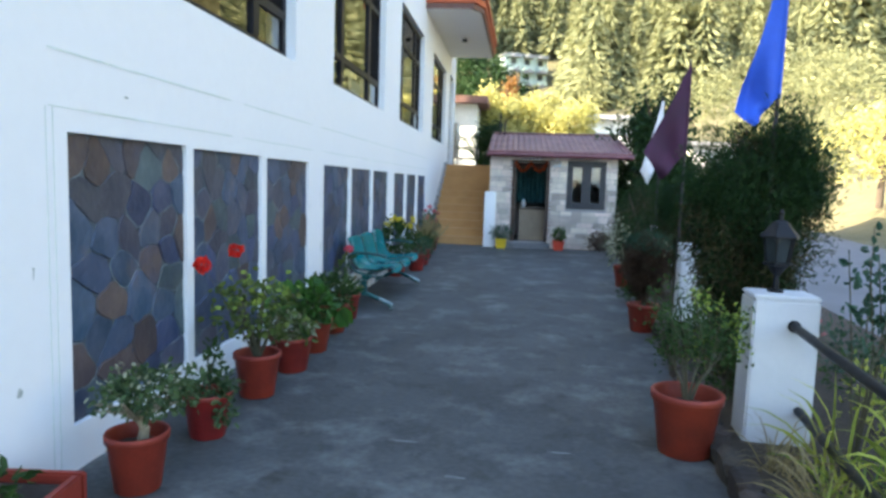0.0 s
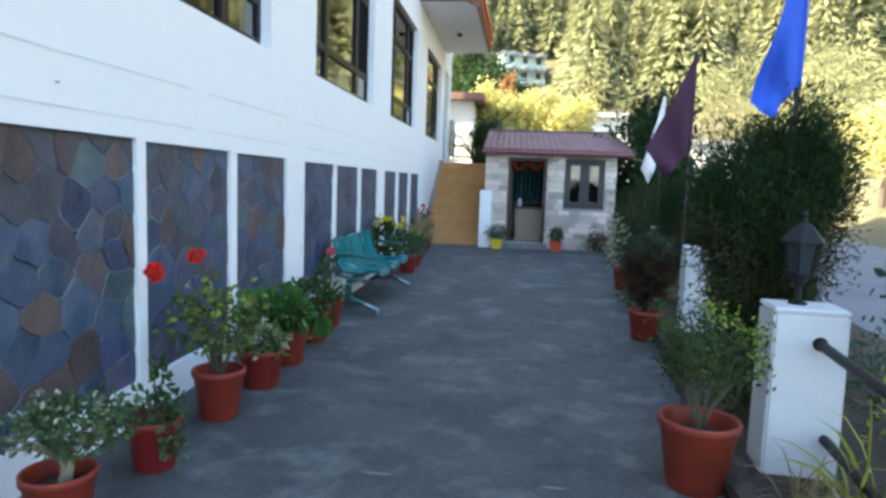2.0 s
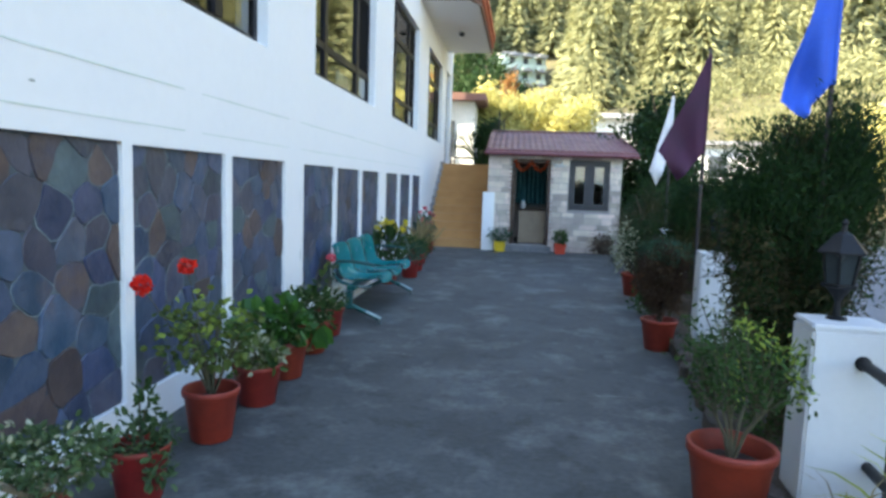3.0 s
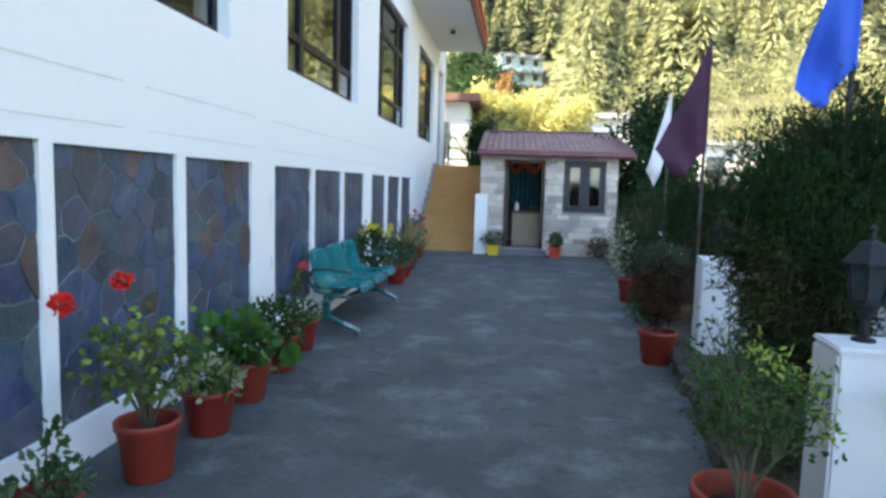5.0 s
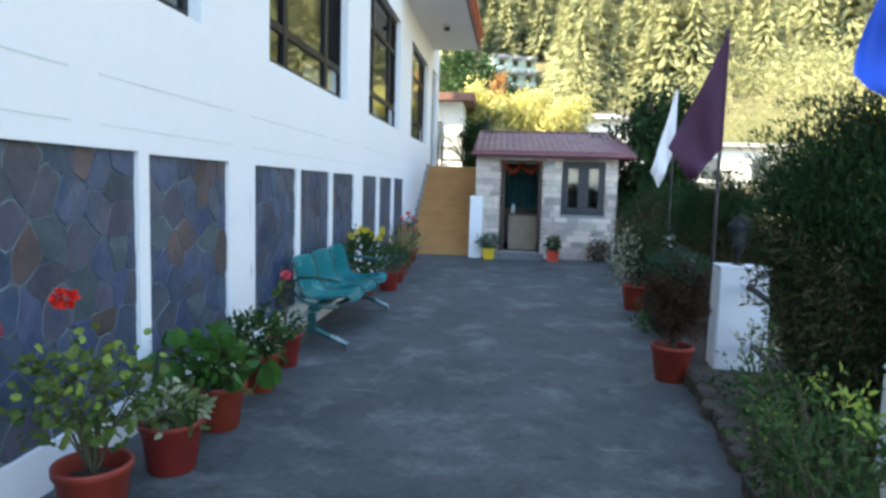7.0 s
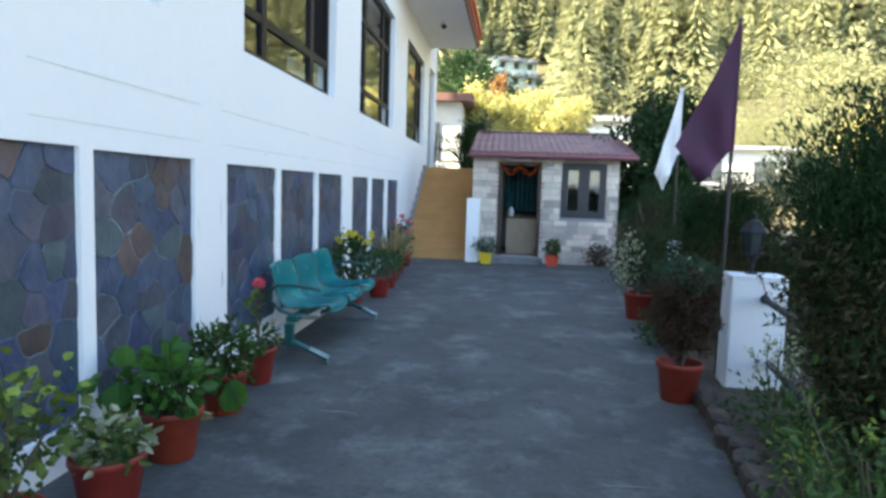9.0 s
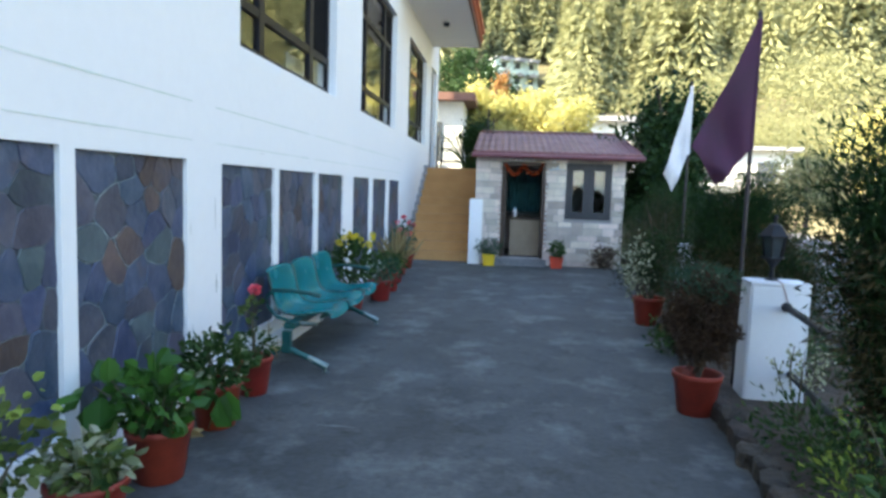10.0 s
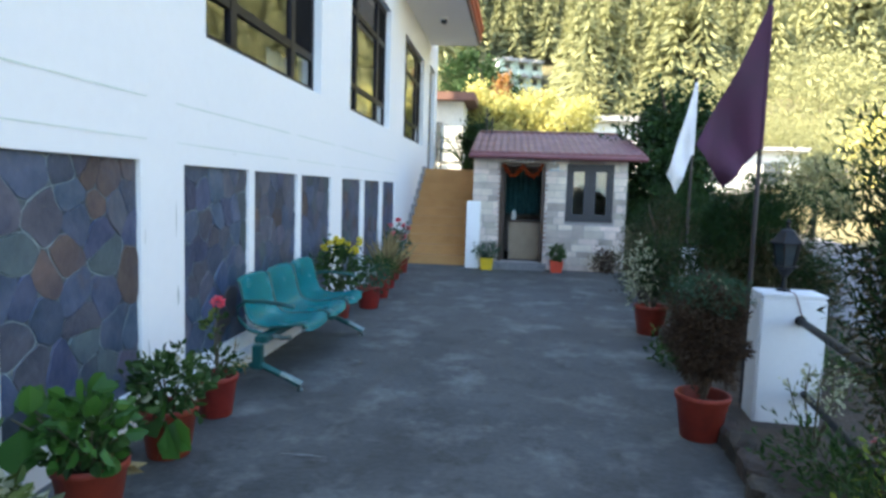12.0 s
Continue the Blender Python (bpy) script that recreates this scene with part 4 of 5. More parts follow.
def seat_shell(w):
    """One bent sheet seat: dished across, with rounded corners at the top and the front."""
    bm = bmesh.new()
    n = 12
    rows = []
    for k in range(n + 1):
        u = 2 * k / n - 1
        dish = 0.028 * (1 - u * u)
        row = []
        for i, (x, z) in enumerate(prof):
            back = max(0.0, min(1.0, (0.06 - x) / 0.2))
            corner = 0.022 * abs(u) ** 6
            narrow = 1 - (0.05 if i in (0, len(prof) - 1) else 0.0)
            dz = -corner if i < 3 else 0.0
            dx = -corner if i > len(prof) - 4 else 0.0
            row.append(bm.verts.new((x - dish * back + dx, w / 2 + w / 2 * u * narrow, z - dish * (1 - back) * 0.8 + dz)))
        rows.append(row)
    for q, v in zip(rows, rows[1:]):
        for k in range(len(prof) - 1):
            bm.faces.new((q[k], q[k + 1], v[k + 1], v[k]))
    bmesh.ops.solidify(bm, geom=bm.faces[:], thickness=0.006)
    return bm


for k in range(3):
    s = part("seat", seat_shell(SEAT_W - 0.022), M_TEAL, bench, "", True)
    s.location = (0, SEAT_Y + k * SEAT_W, 0)
    for y in (0.0, SEAT_W - 0.022):
        part("seat_edge", tube([(x, y, z - 0.004) for x, z in prof[2:-1]], 0.008, 6), M_TEALD, s)
part("beam", box(-0.06, 0.02, 0.315, 0.03, 1.96, 0.365, 0.006), M_TEALD, bench)
for y in (-0.02, 1.84):
    g = part("leg", box(-0.05, y - 0.03, 0.14, 0.02, y + 0.03, 0.315, 0.006), M_TEALD, bench)
    part("foot_bar", tube([(-0.33, y, 0.035), (-0.22, y, 0.085), (-0.06, y, 0.165), (0.02, y, 0.165), (0.18, y, 0.10), (0.30, y, 0.045)], 0.024, 8), M_TEALD, g)
    part("foot_cap", tube([(0.16, y, 0.112), (0.315, y, 0.045)], 0.0255, 8), M_CHROME, g)
    for x in (-0.32, 0.30):
        part("foot", lathe([(0.024, 0), (0.026, 0.008), (0.012, 0.014), (0.012, 0.045)], 10), M_CHROME, g).location = (x, y, 0)
for y in (SEAT_Y - 0.03, SEAT_Y + 3 * SEAT_W + 0.008):
    part("armrest", tube([(-0.02, y, 0.345), (-0.16, y, 0.38), (-0.245, y, 0.46), (-0.255, y, 0.545), (-0.19, y, 0.595), (-0.05, y, 0.60), (0.12, y, 0.585), (0.19, y, 0.57)], 0.016, 8), M_TEALD, bench, "", True)
    part("arm_bracket", tube([(-0.02, y, 0.345), (0.10, y, 0.335), (0.17, y, 0.34)], 0.018, 8), M_CHROME, bench)

# ---- pillars, rails, lanterns, flags ----
PILLARS = [(1.18, 0.30), (1.57, 3.81), (2.00, 7.09), (2.36, 10.40)]


def pillar(x, y, half=0.205):
    o = thing("pillar", "white painted square masonry pillar at the bed", "pillar", (x, y, 0), "white pillars", rz=-5)
    bm = box(-half, -0.14, -0.03, half, 0.14, 0.855, 0.012)
    for v in bm.verts:
        v.co.x *= 1 + 0.03 * (0.4 - v.co.z)
    part("shaft", bm, M_WHITE2, o)
    part("cap", box(-half, -0.14, 0.856, half, 0.14, 0.88, 0.008), M_WHITE2, o)
    return o


def lantern(x, y):
    o = thing("garden_lantern", "black metal garden lantern on the pillar", "lantern", (x, y, 0.88), "pillar lanterns")
    part("stand", lathe([(0.045, 0), (0.045, 0.01), (0.018, 0.02), (0.014, 0.09), (0.03, 0.115), (0.055, 0.15)], 12), M_BLACK, o)
    h = lathe([(0.06, 0.15), (0.085, 0.16), (0.085, 0.17)], 6)
    part("base", h, M_BLACK, o)
    part("glass", lathe([(0.060, 0.17), (0.082, 0.315)], 6), M_LGLASS, o, "frosted lantern panes")
    for k in range(6):
        aa = k * math.pi / 3
        part("bar", tube([(0.064 * math.cos(aa), 0.064 * math.sin(aa), 0.165), (0.086 * math.cos(aa), 0.086 * math.sin(aa), 0.32)], 0.006, 5), M_BLACK, o)
    part("roof", lathe([(0.112, 0.312), (0.112, 0.322), (0.078, 0.36), (0.045, 0.40), (0.015, 0.415), (0.012, 0.445), (0.018, 0.455), (0.004, 0.475)], 6), M_BLACK, o)


for x, y in PILLARS:
    pillar(x, y, 0.175 if y < 5 else 0.2)
for x, y in PILLARS[1:3]:
    lantern(x - 0.02, y + 0.03)
for (x0, y0), (x1, y1) in zip(PILLARS, PILLARS[1:]):
    ry = thing("railing", "black pipe railing between the white pillars", "railing", group="pipe railings")
    for z, o_ in ((0.715, 0.03), (0.24, 0.09)):
        part("rail", tube([(x0 + o_, y0 + 0.13, z), ((x0 + x1) / 2 + o_, (y0 + y1) / 2, z - 0.012), (x1 + o_, y1 - 0.13, z)], 0.025, 10), M_BLACK, ry, "", True)
    part("flange", tube([(x1 + 0.028, y1 - 0.155, 0.715), (x1 + 0.03, y1 - 0.135, 0.715)], 0.035, 10), M_BLACK, ry)
for x, y in PILLARS[1:3]:
    tagged(part("wall_bracket", tube([(x + 0.20, y + 0.1, 0.78), (x + 0.27, y + 0.1, 0.62), (x + 0.20, y + 0.1, 0.62), (x + 0.20, y + 0.1, 0.66)], 0.008, 6), M_PAPER), "small white wire bracket on the pillar", "bracket")
tagged(part("cable", tube([(2.00, 7.12, 0.885), (1.99, 6.955, 0.884), (2.01, 6.94, 0.82), (2.03, 6.935, 0.75)], 0.004, 5), M_FASCIA), "thin cable from the lantern down the pillar", "cable")


def flag(x, y, top, hoist, upper, lower, material, label, seed, pole_low=0.0):
    o = thing("flag", label, "flag", (x, y, 0), "flags on poles")
    part("pole", tube([(0, 0, pole_low), (0, 0, top)], 0.016, 8), M_POLE, o)
    part("finial", lathe([(0.014, top), (0.02, top + 0.012), (0.004, top + 0.03)], 8), M_POLE, o)
    bm = bmesh.new()
    nu, nv = 18, 22
    g = []
    for i in range(nu + 1):
        u = i / nu
        row = []
        for j in range(nv + 1):
            v = j / nv
            ux, uz = upper
            lx, lz = lower
            px = (1 - v) * ux * u + v * lx * u
            pz = (1 - v) * uz * u + v * (-hoist + (lz + hoist) * u)
            bow = -0.10 * math.sin(u * math.pi) * (1 - v)
            py = 0.05 * math.sin(u * 9 + v * 2.5 + seed) * u + 0.03 * math.sin(u * 4 - v * 5 + seed) * u - 0.03
            row.append(bm.verts.new((px - 0.015, py, top - 0.03 + pz + bow * 0.4)))
        g.append(row)
    for i in range(nu):
        for j in range(nv):
            bm.faces.new((g[i][j], g[i + 1][j], g[i + 1][j + 1], g[i][j + 1]))
    part("cloth", bm, material, o, "", True)
    part("sleeve", tube([(0, 0, top - 0.03 - hoist), (0, 0, top - 0.03)], 0.021, 8), material, o)


flag(1.68, 4.40, 2.98, 0.90, (-0.26, -1.00), (-0.14, -1.09), M_BLUE, "bright blue flag drooping on its pole", 0.4)
flag(1.84, 7.33, 2.80, 0.95, (-0.44, -0.94), (-0.21, -1.22), M_PURPLE, "dark purple flag drooping on its pole", 1.7)
flag(2.30, 10.80, 2.86, 0.85, (-0.28, -1.10), (-0.14, -1.32), M_CLOTHW, "white flag drooping on its pole", 2.9)

# ---- bed planting ----


def cypress(x, y, rx, ry, h, n, label, seed, low=0.25, vase=False):
    o = thing("cypress_bush", label, "bush", (x, y, 0.03), "cypress bushes")
    r = np.random.default_rng(seed)
    bm = bmesh.new()
    for k in range(16):
        aa, f = r.uniform(0, 6.28), r.uniform(0.3, 0.75)
        tube([(0.05 * math.cos(aa), 0.05 * math.sin(aa), -0.03), (0.3 * rx * f * math.cos(aa), 0.3 * ry * f * math.sin(aa), h * 0.3), (rx * f * math.cos(aa), ry * f * math.sin(aa), h * r.uniform(0.6, 0.9))], 0.022, 6, bm, 0.3)
    part("trunk", bm, M_BARK, o)
    # upright plumes grouped into lobes, with gaps between
    lobes = 58
    la, lu = r.uniform(0, 6.28, lobes), r.uniform(0, 1, lobes) ** 0.85
    pr = np.sqrt(np.clip(1 - (2 * (0.15 + 0.85 * lu) - 1.0) ** 2 * 0.9, 0.08, 1))
    if vase:
        pr = np.interp(lu, [0, 0.3, 0.6, 0.85, 1], [0.50, 0.82, 1.0, 0.98, 0.68])
    lr = r.uniform(0.45, 1.12, lobes)
    lc = np.stack([rx * pr * lr * np.cos(la), ry * pr * lr * np.sin(la), h * (low + (0.90 - low) * lu) + r.normal(0, 0.05, lobes)], 1)
    m = n // lobes
    c = np.repeat(lc, m, 0) + np.clip(r.normal(0, 1, (lobes * m, 3)), -1.7, 1.7) * (0.085, 0.085, 0.14)
    lift = np.repeat(r.uniform(-0.10, 0.16, lobes), m) * r.uniform(0, 1, lobes * m)
    c[:, 2] = np.clip(c[:, 2] + lift, 0.04, h * 1.08)
    out_ = c * (1.0, 1.0, 0.0)
    dd = out_ * 0.8 + (0, 0, 0.55) + r.normal(0, 0.35, c.shape)
    dry = (c[:, 2] < h * (0.62 + 0.10 * np.sin(c[:, 0] * 9 + seed))) & (r.uniform(0, 1, len(c)) < 0.45)
    blades("foliage", c[~dry], dd[~dry], 0.040, 0.22, L_CYP, o, seed + 1)
    blades("browned_foliage", c[dry], dd[dry] * (1, 1, -0.4), 0.045, 0.2, L_CYPIN, o, seed + 3)
    ci, di = ball_points(n // 3, (0, 0, h * 0.5), (rx * 0.72, ry * 0.72, h * 0.42), r, 0.3)
    blades("inner_foliage", ci, di + r.normal(0, 0.8, di.shape), 0.06, 0.2, L_CYPIN, o, seed + 2)
    return o


cypress(1.66, 4.60, 0.36, 0.36, 1.86, 56000, "tall dark green cypress bush browned below", 200, 0.30, True)
cypress(2.36, 8.75, 0.58, 0.72, 1.52, 52000, "rounded dark green cypress bush in the bed", 210, 0.12)
cypress(2.42, 12.1, 0.62, 0.85, 1.55, 14000, "dark green clipped bush near the hut", 220, 0.08)
cypress(2.52, 13.9, 0.45, 0.6, 1.2, 5000, "low dark clipped bush near the hut", 230, 0.08)

# straw-like clump, strap leaves and herbs in the bed
r = np.random.default_rng(300)


def strap_clump(x, y, n, size, label, material, seed, lean=(0, 0), wide=0.06):
    o = thing("strap_leaved_plant", label, "plant", (x, y, 0.03))
    rr = np.random.default_rng(seed)
    v_all, f_all, base = [], [], 0
    for k in range(n):
        d0 = Vector((rr.normal(0, 0.45) + lean[0], rr.normal(0, 0.45) + lean[1], 1.0)).normalized()
        L = size * rr.uniform(0.5, 1.15)
        w = L * wide * rr.uniform(0.6, 1.2)
        side = d0.cross(Vector((rr.normal(), rr.normal(), 0.2))).normalized()
        p = Vector((rr.normal(0, 0.05), rr.normal(0, 0.05), 0))
        for j in range(6):
            u = j / 5
            ww = w * (0.6 + 0.8 * u) * (1 - u) ** 0.6 + 0.0012
            v_all += [tuple(p - side * ww * 0.5), tuple(p + side * ww * 0.5)]
            if j < 5:
                f_all.append((base + 2 * j, base + 2 * j + 1, base + 2 * j + 3, base + 2 * j + 2))
            dirn = (d0 + Vector((0, 0, -1.25 * u * u)) + Vector((d0.x, d0.y, 0)) * u * 0.8).normalized()
            p = p + dirn * L / 5
        base += 12
    raw("leaves", v_all, f_all, material, o)
    return o


strap_clump(1.96, 3.08, 90, 0.60, "yellow-green strap-leaved clump in the bed", L_GRASS, 301, (0.25, -0.1))
strap_clump(1.66, 3.22, 16, 0.55, "yellowing strap leaves before the pillar", L_GRASS, 302, (-0.1, 0), 0.045)
strap_clump(1.40, 2.75, 60, 0.42, "dry grassy tuft at the bed edge", L_DRY, 303, (-0.2, 0.0), 0.03)
strap_clump(1.62, 2.55, 70, 0.45, "mixed dry and green grass tuft", L_GRASS, 304, (0, 0), 0.03)
for k, (x, y) in enumerate(((1.45, 3.25), (1.55, 2.9), (1.8, 2.75), (2.05, 2.6), (1.35, 2.45), (1.75, 2.35), (2.2, 3.1), (1.5, 2.15))):
    strap_clump(x, y, 46, 0.34, "tangle of dry and green grass in the bed", (L_DRY, L_GRASS, L_SHRUB)[k % 3], 340 + k, (0, 0), 0.035)
strap_clump(1.55, 1.9, 50, 0.4, "dry grassy tuft in the bed", L_DRY, 305, (0, 0), 0.03)


def herb(x, y, radii, n, material, label, seed, size=0.05):
    o = thing("ground_plant", label, "plant", (x, y, 0.02))
    rr = np.random.default_rng(seed)
    c, d = ball_points(n, (0, 0, radii[2] * 0.8), radii, rr, 0.1, 0.3)
    c[:, 2] = np.abs(c[:, 2])
    blades("leaves", c, d + (0, 0, 0.4) + rr.normal(0, 0.5, d.shape), size, 0.4, material, o, seed)
    stems_to(c[:6], (0, 0, -0.01), 0.004, M_STEM, o, n=5)


herb(1.85, 5.95, (0.36, 0.42, 0.18), 700, L_SHRUB, "low green herbs before the pillar", 310)
herb(1.75, 5.4, (0.26, 0.40, 0.18), 500, L_SHRUB, "low green herbs in the bed", 311)
herb(2.15, 5.8, (0.30, 0.40, 0.18), 500, L_LIME, "yellow-green low herbs in the bed", 312)
herb(1.50, 4.45, (0.16, 0.30, 0.26), 420, L_SHRUB, "leafy green shrub beside the pillar", 313)
herb(1.60, 5.1, (0.2, 0.25, 0.22), 160, L_LIME, "yellow-green shoots in the bed", 314)
herb(1.98, 15.02, (0.30, 0.13, 0.26), 900, L_BROWN, "dry brown shrub against the hut wall", 319, 0.05)
herb(2.10, 9.4, (0.22, 0.5, 0.3), 400, L_DARK, "dark low planting behind the pots", 315)
herb(1.55, 8.4, (0.14, 0.4, 0.14), 260, L_SHRUB, "small green weeds at the bed edge", 316)
for k, (x, y) in enumerate(((2.5, 4.6), (2.7, 5.4), (2.35, 4.0), (2.65, 7.6), (3.0, 8.6), (2.9, 10.2))):
    herb(x, y, (0.26, 0.38, 0.24), 340, (L_SHRUB, L_ROSE, L_GRASS)[k % 3], "low tangled greenery behind the railing", 360 + k)
herb(2.6, 6.4, (0.3, 0.3, 0.2), 160, L_PINK, "pinkish flowering ground plant", 317, 0.04)


def tall_stems(x, y, n, h, spread, material, label, seed, leaf=0.06, per=9):
    o = thing("rose_bush", label, "rose bush", (x, y, 0.02))
    rr = np.random.default_rng(seed)
    bm = bmesh.new()
    cs, ds = [], []
    for k in range(n):
        aa = rr.uniform(0, 6.28)
        top = Vector((spread * rr.uniform(0.2, 1) * math.cos(aa), spread * rr.uniform(0.2, 1) * math.sin(aa), h * rr.uniform(0.65, 1.05)))
        mid = top * 0.5 + Vector((rr.normal(0, 0.04), rr.normal(0, 0.04), 0.06))
        tube([(0.02 * k / n, 0, -0.02), mid * 0.5, mid, top], 0.006, 5, bm, 0.5)
        for j in range(per):
            u = rr.uniform(0.45, 1.0)
            q = mid.lerp(top, (u - 0.45) / 0.55)
            cs.append((q.x + rr.normal(0, 0.03), q.y + rr.normal(0, 0.03), q.z + rr.normal(0, 0.03)))
            ds.append(rr.normal(size=3) + (0, 0, 0.1))
    part("stem", bm, M_STEM, o)
    blades("leaves", cs, np.array(ds), leaf, 0.65, material, o, seed)


tall_stems(1.84, 3.42, 7, 1.32, 0.24, L_ROSE, "thin rose stems growing before the pillar", 320, 0.05, 24)
tall_stems(2.25, 3.45, 14, 1.2, 0.42, L_ROSE, "leafy rose bush behind the railing", 321, 0.055, 48)
tall_stems(1.98, 6.55, 9, 0.55, 0.18, L_PALE, "pale dried flowering stems before the pillar", 322, 0.034, 16)
tall_stems(2.75, 6.9, 8, 0.7, 0.3, L_ROSE, "wiry rose bush behind the railing", 323, 0.05, 9)
tall_stems(1.75, 7.85, 8, 0.9, 0.14, L_PALE, "white-leaved thin shrub by the bed", 324, 0.05, 14)

# dark broadleaf tree beyond the hut corner
def broad_tree(x, y, z0, h, radii, n, material, label, seed, size=0.16, group=""):
    o = thing("tree", label, "tree", (x, y, z0), group)
    rr = np.random.default_rng(seed)
    bm = tube([(0, 0, -0.2), (0.05, 0.02, h * 0.25), (0.0, 0.05, h * 0.55), (0.03, 0, h * 0.85)], 0.035 * h, 8, None, 0.3)
    for k in range(9):
        aa = k * 2.4
        zz = h * (0.25 + 0.06 * k)
        tube([(0.02, 0.02, zz), (radii[0] * 0.4 * math.cos(aa), radii[1] * 0.4 * math.sin(aa), zz + 0.12 * h), (radii[0] * 0.75 * math.cos(aa), radii[1] * 0.75 * math.sin(aa), zz + 0.22 * h)], 0.012 * h, 6, bm, 0.3)
    part("trunk", bm, M_BARK, o)
    lc, ld = ball_points(46, (0, 0, h - radii[2]), np.array(radii) * 0.85, rr, 0.45, 0.25)
    m = n // 46
    c = np.repeat(lc, m, 0) + rr.normal(0, 1, (46 * m, 3)) * np.array(radii) * 0.16
    blades("crown", c, rr.normal(size=c.shape) + (0, 0, 0.2), size, 0.5, material, o, seed)


broad_tree(3.4, 16.8, -0.05, 4.15, (1.2, 1.1, 1.95), 12000, L_DARK, "dark leafy tree growing behind the hut", 400, 0.15)
broad_tree(4.2, 19.5, -0.05, 2.7, (0.8, 0.8, 1.1), 4000, L_DARK, "dark leafy tree beside the road", 401, 0.15)
# bright hedge and brush behind the hut
for k, (x, y, h, rx) in enumerate(((-0.9, 27.0, 3.5, 1.3), (0.6, 27.5, 3.7, 1.4), (2.1, 27.0, 3.4, 1.3))):
    broad_tree(x, y, 1.6, h, (rx, 1.2, 1.25), 5000, L_HEDGE, "sunlit yellow-green bushy tree behind the hut", 410 + k, 0.16, "yellow hedge trees")
broad_tree(-0.4, 31.0, 1.6, 4.7, (0.5, 0.5, 0.8), 900, L_RUST, "rust-red sunlit bush behind the hedge", 420, 0.15)
strap_clump(-1.0, 20.8, 60, 1.6, "dark spiky palm-like plant behind the stairs", L_DARK, 421, (0, 0), 0.05).location.z = 1.9
broad_tree(-1.6, 50.0, 2.5, 8.2, (2.2, 2.2, 3.2), 6000, L_DARK, "dark shaded tree on the slope below the hotel", 426, 0.3)
broad_tree(-4.2, 62.0, 4.0, 10.0, (2.6, 2.6, 3.6), 6000, L_DARK, "shaded tree on the slope below the hotel", 427, 0.35)
broad_tree(-0.75, 20.0, 1.85, 1.5, (0.5, 0.5, 0.6), 1500, L_DARK, "dark shrub at the stair head", 422, 0.1)
broad_tree(9.5, 24.0, 0.4, 2.6, (1.6, 1.6, 1.1), 3500, L_WOOD, "green bush on the road bank", 423, 0.16)
broad_tree(14.0, 27.0, 1.2, 4.2, (2.2, 2.2, 1.8), 4000, L_HEDGE, "yellow-green tree on the road bank", 424, 0.2)
broad_tree(11.5, 17.0, 1.2, 3.0, (1.6, 1.6, 1.3), 3000, L_WOOD, "green tree on the road bank", 425, 0.18)


# ---- houses ----
def house(x, y, z, w, dpt, storeys, wall_m, roof_m, label, gable=True, rz=0.0, cols=3, balcony=False):
    o = thing("house", label, "house", (x, y, z), rz=rz)
    H = storeys * 2.9
    part("wall", box(-w / 2, 0, -3.0, w / 2, dpt, H), wall_m, o)
    if gable:
        bm = bmesh.new()
        e_ = 0.5
        vs = [bm.verts.new(p) for p in ((-w / 2 - e_, -e_, H), (w / 2 + e_, -e_, H), (w / 2 + e_, dpt + e_, H), (-w / 2 - e_, dpt + e_, H), (-w / 2 - e_, dpt / 2, H + 1.5), (w / 2 + e_, dpt / 2, H + 1.5))]
        for f in ((0, 1, 5, 4), (2, 3, 4, 5), (0, 4, 3), (1, 2, 5), (0, 3, 2, 1)):
            bm.faces.new([vs[i] for i in f])
        part("roof", bm, roof_m, o)
    else:
        part("roof", box(-w / 2 - 0.4, -0.5, H, w / 2 + 0.4, dpt + 0.4, H + 0.25), roof_m, o)
    for s in range(storeys):
        for c_ in range(cols):
            cx = -w / 2 + w * (c_ + 0.5) / cols
            wv = part("window", box(cx - 0.55, -0.04, s * 2.9 + 0.9, cx + 0.55, 0.02, s * 2.9 + 2.2), M_FARWIN, o)
            part("frame", box(cx - 0.65, -0.07, s * 2.9 + 0.8, cx + 0.65, -0.045, s * 2.9 + 0.9), M_PAPER, wv)
            if balcony and s:
                b = part("balcony", box(cx - 1.1, -1.3, s * 2.9 - 0.1, cx + 1.1, -0.08, s * 2.9 + 0.08), wall_m, o)
                part("parapet", box(cx - 1.1, -1.3, s * 2.9 + 0.08, cx + 1.1, -1.2, s * 2.9 + 0.8), wall_m, b)
                bm = bmesh.new()
                vs = [bm.verts.new(p) for p in ((cx - 1.2, -1.5, s * 2.9 + 2.3), (cx + 1.2, -1.5, s * 2.9 + 2.3), (cx, -1.5, s * 2.9 + 3.1), (cx - 1.2, 0, s * 2.9 + 2.3), (cx + 1.2, 0, s * 2.9 + 2.3), (cx, 0, s * 2.9 + 3.1))]
                for f in ((0, 1, 2), (0, 2, 5, 3), (1, 4, 5, 2), (0, 3, 4, 1)):
                    bm.faces.new([vs[i] for i in f])
                part("canopy", bm, M_GREYROOF, b)
    return o


